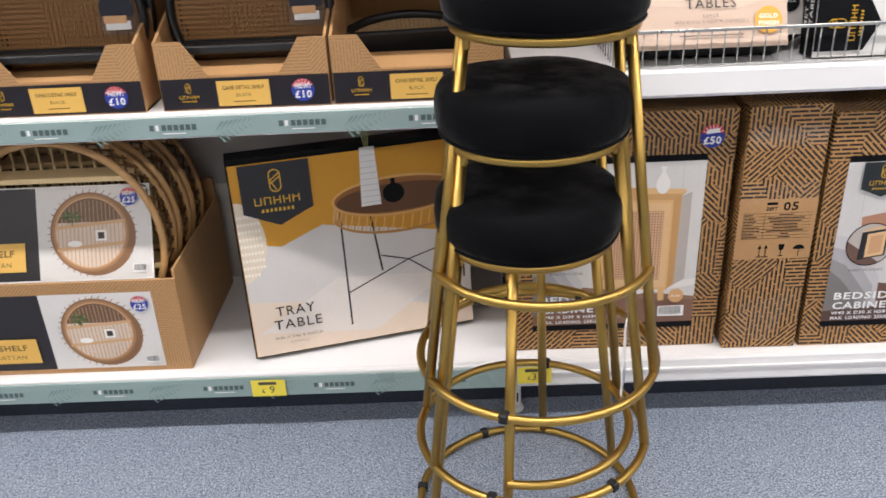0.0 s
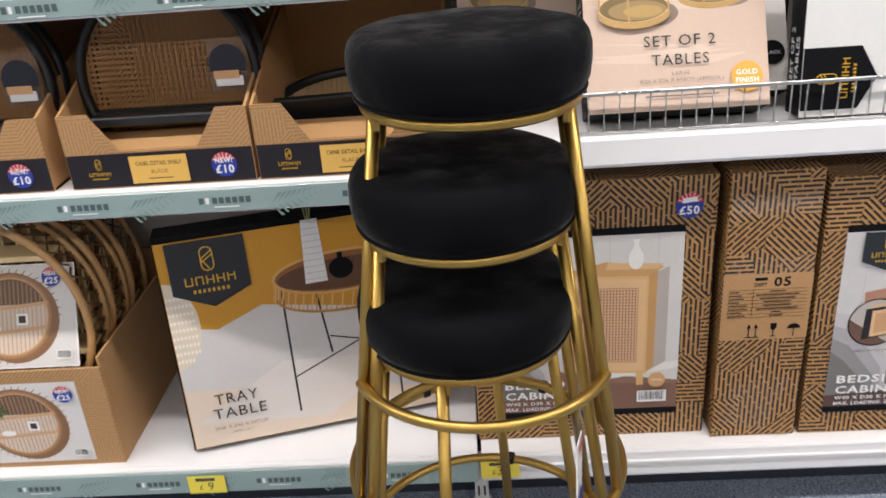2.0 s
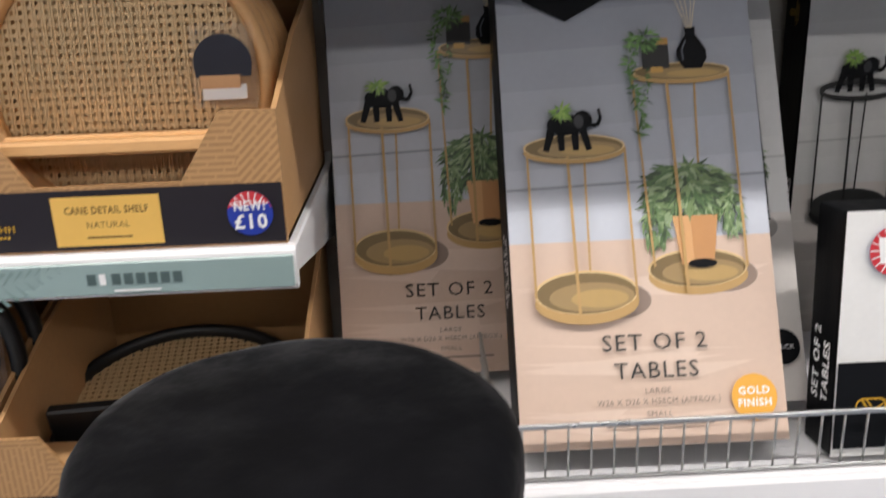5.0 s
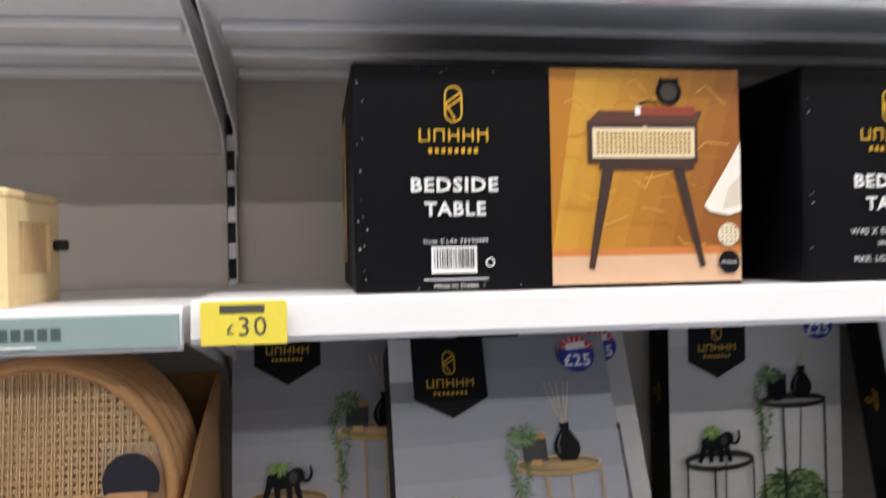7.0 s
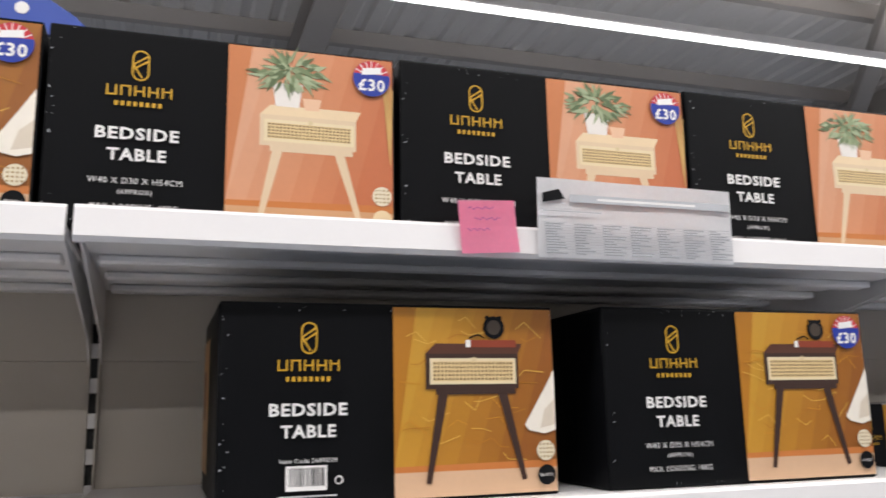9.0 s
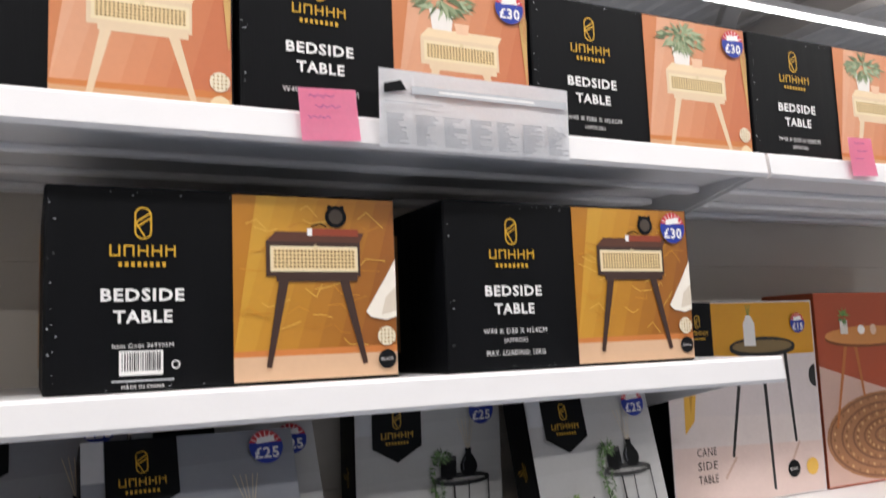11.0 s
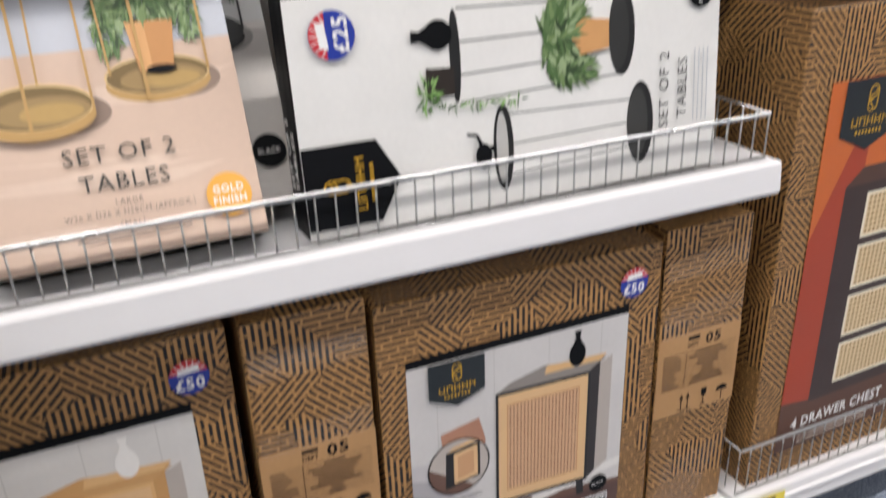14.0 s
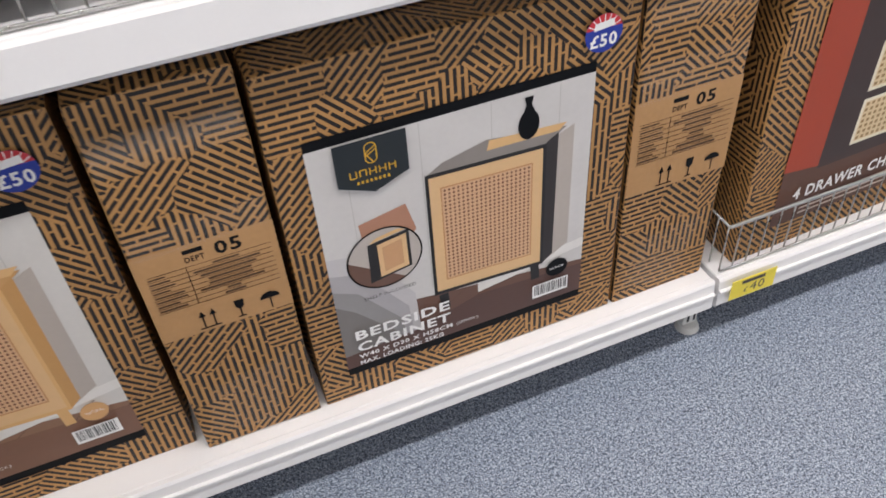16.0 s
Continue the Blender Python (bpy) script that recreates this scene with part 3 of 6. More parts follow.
def pennant(sh, x0, x1, top, drop, m=None):
    """A dark pointed badge with the maker's mark."""
    cx, wd = (x0 + x1) / 2, x1 - x0
    sh.poly([(x0, top), (x0, top - drop * 0.76), (cx, top - drop), (x1, top - drop * 0.76), (x1, top)], m or BLACK_INK)
    brand_block(sh, cx, top - drop * 0.5, wd * 0.33)


def sticker(parent, cx, cy, r, price, new_=False, tilt=0, lift=0.004):
    sh = Sheet(lift=lift, turn=(cx, cy, tilt))
    sh.disc(0, 0, r, BLUE_INK, n=36)
    sh.disc(0, 0, r * 0.995, RED_INK, n=20, a0=15, a1=165)
    for i in range(7):
        a = radians(30 + i * 20)
        sh.line([(0.55 * r * math.cos(a), 0.55 * r * math.sin(a)), (0.97 * r * math.cos(a), 0.97 * r * math.sin(a))], r * 0.05, WHITE_INK)
    if new_:
        sh.poly([(-0.92 * r, 0.12 * r), (0.92 * r, 0.2 * r), (0.9 * r, 0.42 * r), (-0.9 * r, 0.32 * r)], BLUE_INK)
        sh.text("NEW!", 0, 0.36 * r, 0.42 * r, WHITE_INK, bold=True, width=1.35 * r)
    else:
        sh.poly([(-0.55 * r, 0.18 * r), (0.55 * r, 0.3 * r), (0.5 * r, 0.68 * r), (-0.5 * r, 0.55 * r)], WHITE_INK)
    sh.text(price, 0, -0.36 * r, 0.62 * r, WHITE_INK, bold=True, width=1.45 * r)
    return sh.emit("price_sticker", parent, "round red and blue price sticker")


def barcode(sh, x, y, wd, ht, rnd):
    sh.rect(x, y, x + wd, y + ht, WHITE_INK)
    u = x + wd * 0.06
    while u < x + wd * 0.92:
        b_ = wd * rnd.uniform(0.012, 0.035)
        sh.rect(u, y + ht * 0.18, u + b_, y + ht * 0.92, BLACK_INK)
        u += b_ + wd * rnd.uniform(0.015, 0.04)


def grille(sh, x0, y0, x1, y1, frame_m, cane_m, hole_m, nx, ny):
    """A cane panel in its frame, as printed."""
    sh.rect(x0, y0, x1, y1, frame_m)
    bx, by = (x1 - x0) * 0.07, (y1 - y0) * 0.07
    bx = by = min(max(bx, 0.004), max(by, 0.004))
    sh.rect(x0 + bx, y0 + by, x1 - bx, y1 - by, cane_m)
    px, py = (x1 - x0 - 2 * bx) / nx, (y1 - y0 - 2 * by) / ny
    for i in range(nx):
        for j in range(ny):
            x, y = x0 + bx + px * (i + 0.5), y0 + by + py * (j + 0.5)
            sh.rect(x - px * 0.27, y - py * 0.27, x + px * 0.27, y + py * 0.27, hole_m)
            sh.h -= 2.98e-5
    sh.h += 4e-5


def bedside_art(sh, x0, x1, z0, z1, dark, rnd):
    """Photograph of a small cane-fronted bedside table against a painted wall."""
    W, H = x1 - x0, z1 - z0
    P = lambda u, v: (x0 + u * W, z0 + v * H)
    wall = ink("#b4761a") if dark else ink("#c67a4a")
    wall2 = ink("#c98a24") if dark else ink("#cf8a5c")
    floor_ = ink("#d2ad8c") if dark else ink("#cf9f74")
    sh.rect(x0, z0, x1, z1, wall)
    # the photograph's wall runs from a bright to a deep tone
    tones = ("#c89530", "#c48e2b", "#be8625", "#b67d21", "#ae731d", "#a4691b", "#9b5f1a", "#915519") if dark else ("#d8a07e", "#d69a76", "#d3936d", "#d08c64", "#cc845b", "#c87c52", "#c4744a", "#c06c43")
    for i, tone in enumerate(tones):
        a, b_ = i / 8 - 0.14, (i + 1) / 8 - 0.14
        lo, hi = [max(0.0, a), max(0.0, a + 0.28)], [max(0.0, b_), max(0.0, b_ + 0.28)]
        if i == 7:
            hi = [1.0, 1.0]
        sh.poly([P(min(1, lo[0]), 0.13), P(min(1, hi[0]), 0.13), P(min(1, hi[1]), 1), P(min(1, lo[1]), 1)], ink(tone))
    sh.rect(x0, z0, x1, z0 + H * 0.13, floor_)
    sh.poly([P(0, 0.13), P(1, 0.13), P(1, 0.17), P(0, 0.16)], ink("#c7783a"))
    if dark:
        for i in range(34):
            u, v = rnd.uniform(0.02, 0.8), rnd.uniform(0.2, 0.94)
            sh.line([P(u, v), P(u + rnd.uniform(0.03, 0.1), v + rnd.uniform(-0.05, 0.05)), P(u + rnd.uniform(0.1, 0.17), v + rnd.uniform(-0.06, 0.06))], 0.0011, rnd.choice((wall2, wall, ink("#dcae4c"))))
    wood = ink("#3a241c") if dark else ink("#dfc6a4")
    wood2 = ink("#552f20") if dark else ink("#e8cfa9")
    top, bot = (0.78, 0.56) if dark else (0.66, 0.46)
    # legs
    for u0, u1, wd in ((0.30, 0.20, 0.011), (0.66, 0.79, 0.011)):
        sh.line([P(u0, bot), P(u1, 0.07)], wd * 1.15, wood, wd * 0.6)
    sh.line([P(0.25, bot - 0.01), P(0.75, bot - 0.01)], 0.009, wood)
    # body and top
    sh.poly([P(0.19, bot), P(0.77, bot), P(0.77, top - 0.03), P(0.19, top - 0.03)], wood)
    sh.poly([P(0.19, top - 0.03), P(0.77, top - 0.03), P(0.80, top + 0.025), P(0.25, top + 0.025)], wood2)
    a, b_ = P(0.215, bot + 0.025), P(0.755, top - 0.055)
    grille(sh, a[0], a[1], b_[0], b_[1], ink("#e6d4ae"), ink("#dfc48f"), ink("#6d4c2a"), 22, 5)
    sh.disc(*P(0.49, top - 0.06), 0.0032, ink("#d8c49a"), n=12)
    if dark:
        sh.poly([P(0.44, top + 0.005), P(0.76, top + 0.005), P(0.76, top + 0.045), P(0.44, top + 0.045)], ink("#8d3a22"))
        sh.poly([P(0.44, top + 0.005), P(0.47, top + 0.005), P(0.47, top + 0.045), P(0.44, top + 0.045)], WHITE_INK)
        sh.disc(*P(0.62, top + 0.115), 0.0145, BLACK_INK)
        sh.disc(*P(0.62, top + 0.115), 0.0095, ink("#40352c"))
        for d in (-1, 1):
            sh.disc(*P(0.62 + d * 0.04, top + 0.168), 0.0030, BLACK_INK, n=12)
        sh.line([P(0.46, top + 0.055), P(0.52, top + 0.075), P(0.56, top + 0.055)], 0.002, BLACK_INK)
        sh.poly([P(1, 0.66), P(0.93, 0.55), P(0.80, 0.36), P(0.83, 0.33), P(0.93, 0.31), P(1, 0.33)], ink("#eee6d8"))
        sh.poly([P(1, 0.5), P(0.93, 0.44), P(0.9, 0.34), P(1, 0.36)], ink("#d8cbb8"))
    else:
        sh.poly([P(0.28, top + 0.02), P(0.42, top + 0.02), P(0.44, top + 0.15), P(0.26, top + 0.15)], ink("#e9e2da"))
        sh.poly([P(0.455, top + 0.01), P(0.54, top + 0.01), P(0.555, top + 0.075), P(0.44, top + 0.075)], ink("#e6bc9a"))
        greens = [ink("#74835c"), ink("#8d9a74"), ink("#5b6a46"), ink("#a4af8b")]
        cx, cy = P(0.36, top + 0.21)
        sh.leaves(cx, cy, W * 0.2, H * 0.085, 90, greens, 0.016, rnd)
        for i in range(7):
            sh.line([P(0.93 + 0.012 * i, 0.95 - 0.02 * i), P(0.985, 0.4)], 0.0012, ink("#c9a15e"))
    for i, c in enumerate((ink("#e3d8bd"), BLACK_INK if dark else ink("#e6cfa6"))):
        cx, cy = P(0.93, 0.22 - 0.13 * i)
        sh.disc(cx, cy, 0.0125, c)
        if not i:
            for a_ in range(4):
                for b2 in range(4):
                    sh.disc(cx - 0.0075 + 0.005 * a_, cy - 0.0075 + 0.005 * b2, 0.0014, ink("#a5844f"), n=6)
        elif dark:
            sh.text("BLACK", cx, cy, 0.0036, WHITE_INK)


def bedside_carton(x, y, z, wd, ht, dark, front_text=True, sticker_on=True, code=False, seed=0, yaw=0.0, label=""):
    t = thing("bedside_table_carton", label, "carton", lean_pose(x, y, z, 0, yaw), "bedside table cartons")
    rnd = random.Random(seed)
    carton_body(wd, 0.32, ht, BLACK_CARD, t, seed)
    mid = wd * 0.49
    sh = Sheet()
    bedside_art(sh, mid, wd - 0.003, 0.004, ht - 0.004, dark, rnd)
    sh.emit("photo_print", t, "printed photograph of a bedside table on an " + ("ochre" if dark else "orange") + " wall")
    sh = Sheet()
    c = mid * 0.503
    brand_block(sh, c, ht * 0.722, 0.0375)
    sh.text("BEDSIDE", c, ht * 0.467, 0.0138, WHITE_INK, True, width=0.092)
    sh.text("TABLE", c, ht * 0.362, 0.0138, WHITE_INK, True, width=0.065)
    if code:
        barcode(sh, c - 0.026, ht * 0.080, 0.048, 0.028, rnd)
        sh.text("Item Code 369905M", c, ht * 0.222, 0.005, WHITE_INK)
        sh.rect(c - 0.034, ht * 0.05, c + 0.034, ht * 0.058, PAPER_GREY)
        sh.text("MADE IN CHINA", c, ht * 0.025, 0.004, WHITE_INK)
        sh.ring(c + 0.036, ht * 0.125, 0.005, 0.0015, WHITE_INK)
    else:
        sh.text("W40 X D30 X H54CM", c, ht * 0.232, 0.0070, WHITE_INK, width=0.103)
        sh.text("(APPROX)", c, ht * 0.178, 0.0055, WHITE_INK, width=0.038)
        sh.text("MAX. LOADING: 10KG", c, ht * 0.105, 0.0070, WHITE_INK, width=0.095)
    sh.emit("lettering", t, "gold mark and white lettering")
    # scuffed corners
    sh = Sheet(lift=0.0009)
    for i in range(26):
        u, v = rnd.choice((rnd.uniform(0.002, 0.012), rnd.uniform(0.0, mid))), 0
        v = rnd.uniform(0.01, ht - 0.01) if u < 0.012 else rnd.choice((rnd.uniform(0.002, 0.008), rnd.uniform(ht - 0.012, ht - 0.003)))
        s = rnd.uniform(0.0008, 0.0035)
        sh.poly([(u, v), (u + s, v + s * rnd.uniform(-0.3, 0.5)), (u + s * 0.5, v + s * rnd.uniform(0.3, 0.9))], PAPER_GREY, 5e-6)
    tagged(sh.emit("scuffs", t, "pale worn scuffs on the black edges"), kind="stuff")
    if sticker_on:
        sticker(t, wd * 0.925, ht * 0.87, 0.024, "£30")
    # end face: framed photo on black, and tape
    sh = Sheet(face="left", lift=0.0016)
    sh.rect(-0.30, 0.03, -0.16, ht - 0.03, ink("#b98a55"))
    sh.rect(-0.29, 0.10, -0.22, ht - 0.07, ink("#7c4a24"))
    sh.emit("end_print", t, "small photograph on the end of the carton")
    part("tape", slab(0.012, 0.06, 0.02, 0.30, ht + 0.0006, ht + 0.0012), surface("brown_tape", "#3a3026", rough=0.2), t, "glossy packing tape")
    return t


BD = "black bedside table carton with an ochre photo, on the shelf"
BN = "black bedside table carton with an orange photo, on the top shelf"
bedside_carton(0.162, 0.042, 1.4264, 0.425, 0.238, True, code=True, sticker_on=False, seed=1, label=BD)
bedside_carton(0.655, 0.034, 1.4264, 0.432, 0.239, True, seed=2, yaw=-0.5, label=BD)
bedside_carton(-0.477, 0.036, 1.7434, 0.434, 0.240, True, seed=3, label="black bedside table carton with an ochre photo, on the top shelf")
bedside_carton(-0.038, 0.036, 1.7434, 0.411, 0.242, False, seed=4, label=BN)
bedside_carton(0.380, 0.036, 1.7434, 0.430, 0.244, False, seed=5, label=BN)
bedside_carton(0.815, 0.036, 1.7434, 0.440, 0.246, False, seed=6, label=BN)
bedside_carton(1.261, 0.036, 1.7434, 0.440, 0.246, False, seed=7, label=BN)
bedside_carton(1.708, 0.036, 1.7434, 0.440, 0.246, False, seed=8, label=BN)


# ---- two side tables in a flat carton
def potted_fern(sh, P, u, v, s, pot, rnd, n=330):
    greens = [ink("#4d6a3c"), ink("#738a58"), ink("#33472a"), ink("#93a67c"), ink("#5b7548")]
    x, y = P(u, v)
    sh.leaves(x, y + s * 0.62, s * 0.95, s * 0.52, n, greens, s * 0.30, rnd, droop=0.9)
    sh.poly([(x - s * 0.40, y + s * 0.42), (x + s * 0.40, y + s * 0.42), (x + s * 0.30, y - s * 0.5), (x - s * 0.30, y - s * 0.5)], pot)
    sh.leaves(x, y + s * 0.55, s * 0.88, s * 0.22, n // 4, greens, s * 0.30, rnd, droop=0.9)
    sh.leaves(x - s * 0.72, y + s * 0.20, s * 0.22, s * 0.40, n // 6, greens, s * 0.26, rnd, droop=0.9)


def side_tables_art(sh, W, H, gold, rnd):
    """Photograph of two thin-legged round tables with plants and an ornament."""
    P0 = lambda u, v: (u * W, v * H)
    dv = -0.030 if gold else 0.015
    P = lambda u, v: (u * W, (v + dv) * H)
    if gold:
        wall, low, floor_ = ink("#9c9fa6"), ink("#b9bcc4"), ink("#cfb5a2")
    else:
        wall, low, floor_ = ink("#c6c5c3"), ink("#d6d5d2"), ink("#dad3cc")
    metal = ink("#b8935a") if gold else ink("#141414")
    tray = ink("#9c8154") if gold else ink("#2b2b2b")
    sh.rect(0.001, 0.001, W - 0.001, H - 0.001, wall)
    # shade near the carton's top and gloss lower down, put into the print's tones
    tones = ("#bfc2ca", "#b6b9c1", "#adb0b8", "#a5a8af", "#9da0a7", "#95989f", "#8d9097", "#868990") if gold else ("#dcdbd8", "#d8d7d4", "#d3d2d0", "#cfcecc", "#cac9c7", "#c5c4c2", "#c0bfbd", "#bbbab8")
    for i, tone in enumerate(tones):
        v0, v1 = 0.38 + i * 0.0775, 0.38 + (i + 1) * 0.0775
        sh.poly([P0(0.004, v0 - 0.01), P0(0.996, v0 + (0.01 if i else -0.01)), P0(0.996, min(0.998, v1 + 0.01)), P0(0.004, min(0.998, v1 - 0.01 if i < 7 else 0.998))], ink(tone))
    sh.poly([P0(0.004, 0.485), P0(0.996, 0.50), P0(0.996, 0.505), P0(0.004, 0.49)], ink("#8d8f96") if gold else ink("#bfbebb"))
    sh.rect(0.001, 0.001, W - 0.001, H * 0.385, floor_)
    for i in range(10):
        v = rnd.uniform(0.02, 0.3)
        sh.poly([P0(0.01, v), P0(rnd.uniform(0.4, 0.99), v + rnd.uniform(-0.03, 0.04)), P0(rnd.uniform(0.3, 0.9), v - 0.02)], ink("#d8c0ae") if gold else ink("#e2dcd5"))
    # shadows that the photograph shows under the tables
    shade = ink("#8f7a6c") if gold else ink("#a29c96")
    sh.disc(*P(0.40, 0.300), W * 0.125, shade, ry=H * 0.034)
    sh.disc(*P(0.81, 0.340), W * 0.125, shade, ry=H * 0.032)
    pale, deep = (ink("#dcbd88"), ink("#77613a")) if gold else (ink("#3a3a3a"), ink("#2c2d2c"))

    def dish(u, v, ru, rv, wall_):
        """A round tray seen from above at a slant, with its raised rim."""
        x, y = P(u, v)
        sh.disc(x, y - wall_, W * ru, metal, ry=H * rv)
        sh.disc(x, y, W * ru, pale, ry=H * rv)
        sh.disc(x, y - wall_ * 0.1, W * ru * 0.955, deep, ry=H * rv * 0.93)
        sh.disc(x + W * ru * 0.10, y - H * rv * 0.22, W * ru * 0.82, tray, ry=H * rv * 0.66)
        if gold:
            sh.disc(x + W * ru * 0.25, y - H * rv * 0.30, W * ru * 0.55, ink("#b4945a"), ry=H * rv * 0.42)

    def upper(u, v, ru, rv):
        x, y = P(u, v)
        if gold:
            dish(u, v, ru, rv, 0.005)
        else:
            sh.ring(x, y - 0.003, W * ru, 0.006, metal, ry=H * rv)
            sh.ring(x, y, W * ru, 0.004, ink("#232323"), ry=H * rv)

    # tall table: lower dish, plant, legs, upper dish
    dish(0.71, 0.356, 0.19, 0.036, 0.009)
    sh.line([P(0.758, 0.73), P(0.735, 0.40)], 0.0024, metal)
    greens = [ink("#4d6a3c"), ink("#738a58"), ink("#33472a"), ink("#93a67c"), ink("#5b7548")]
    x, y = P(0.70, 0.50)
    sh.leaves(x, y, W * 0.175, H * 0.055, 420, greens, 0.014, rnd, droop=0.9)
    a, b_ = P(0.715, 0.455), P(0.715, 0.362)
    sh.poly([(a[0] - 0.026, a[1]), (a[0] + 0.025, a[1]), (b_[0] + 0.017, b_[1]), (b_[0] - 0.019, b_[1])], ink("#c08a55"))
    sh.poly([(a[0] - 0.026, a[1]), (a[0] - 0.006, a[1]), (b_[0] - 0.005, b_[1]), (b_[0] - 0.019, b_[1])], ink("#d3a06a"))
    sh.disc(b_[0] + 0.004, b_[1] + 0.001, 0.016, BLACK_INK, ry=0.005)
    sh.leaves(x, y - 0.004, W * 0.16, H * 0.028, 130, greens, 0.012, rnd, droop=0.9)
    sh.leaves(x - 0.042, y - 0.035, W * 0.045, H * 0.050, 110, greens, 0.010, rnd, droop=0.9)
    sh.leaves(x + 0.046, y - 0.025, W * 0.04, H * 0.040, 80, greens, 0.010, rnd, droop=0.9)
    sh.line([P(0.512, 0.735), P(0.545, 0.36)], 0.0024, metal)
    sh.line([P(0.887, 0.735), P(0.895, 0.353)], 0.0028, metal)
    upper(0.705, 0.738, 0.19, 0.017)
    sh.line([P(0.645, 0.722), P(0.664, 0.310)], 0.0034, metal)
    # bottle with sticks, trailing plant
    x, y = P(0.752, 0.742)
    sh.poly([(x - 0.010, y), (x + 0.010, y), (x + 0.0172, y + 0.012), (x + 0.0168, y + 0.022), (x + 0.010, y + 0.034), (x + 0.0055, y + 0.040), (x + 0.0065, y + 0.049), (x - 0.0065, y + 0.049), (x - 0.0055, y + 0.040), (x - 0.010, y + 0.034), (x - 0.0168, y + 0.022), (x - 0.0172, y + 0.012)], BLACK_INK)
    sh.line([(x - 0.010, y + 0.010), (x - 0.011, y + 0.022), (x - 0.006, y + 0.033)], 0.0018, ink("#5c6068"))
    for d in (-0.021, -0.012, -0.004, 0.006, 0.013):
        sh.line([(x + d * 0.15, y + 0.048), (x + d, y + 0.102)], 0.0010, ink("#d3c3a6"))
    x, y = P(0.608, 0.744)
    sh.rect(x - 0.015, y, x + 0.016, y + 0.033, ink("#1d1c1a") if gold else BLACK_INK)
    sh.rect(x - 0.006, y - 0.005, x + 0.008, y + 0.002, ink("#c79a4c") if gold else BLACK_INK)
    sh.rect(x + 0.002, y + 0.028, x + 0.016, y + 0.036, ink("#b4884a") if gold else ink("#333333"))
    vine = [ink("#55793f"), ink("#749a58"), ink("#395227")]
    sh.leaves(x - 0.012, y + 0.034, 0.017, 0.011, 60, vine, 0.008, rnd)
    for i in range(60):
        q = i / 59
        sh.leaves(x - 0.026 - 0.005 * math.sin(q * 6), y + 0.026 - q * 0.105, 0.005, 0.003, 1, vine, 0.008, rnd)
    for i in range(16):
        q = i / 15
        sh.leaves(x - 0.013, y - 0.004 - q * 0.034, 0.003, 0.002, 1, vine, 0.006, rnd)
    # low table
    sh.line([P(0.304, 0.585), P(0.297, 0.345)], 0.0024, metal)
    dish(0.278, 0.318, 0.195, 0.041, 0.011)
    sh.line([P(0.087, 0.588), P(0.090, 0.310)], 0.0028, metal)
    sh.line([P(0.460, 0.592), P(0.467, 0.300)], 0.0028, metal)
    upper(0.268, 0.595, 0.195, 0.024)
    sh.line([P(0.240, 0.578), P(0.250, 0.258)], 0.0034, metal)
    # black animal ornament as plain shapes, with a succulent
    x, y = P(0.248, 0.588)
    sh.disc(x - 0.002, y + 0.030, 0.021, BLACK_INK, ry=0.0125)
    sh.disc(x + 0.018, y + 0.035, 0.0105, BLACK_INK, ry=0.0105)
    for d, k in ((-0.021, -0.005), (-0.010, 0.002), (0.009, -0.001), (0.019, 0.004)):
        sh.line([(x + d * 0.85, y + 0.026), (x + d + k, y)], 0.0095, BLACK_INK, 0.0068)
    sh.line([(x + 0.022, y + 0.030), (x + 0.033, y + 0.027), (x + 0.038, y + 0.036), (x + 0.036, y + 0.047)], 0.0055, BLACK_INK, 0.003)
    sh.line([(x - 0.006, y + 0.036), (x + 0.006, y + 0.040)], 0.0016, ink("#4b4e55"))
    sh.disc(x + 0.013, y + 0.033, 0.0055, ink("#26272b"), ry=0.008)
    sh.leaves(x - 0.006, y + 0.045, 0.010, 0.006, 34, [ink("#8fae54"), ink("#6f9440")], 0.009, rnd)


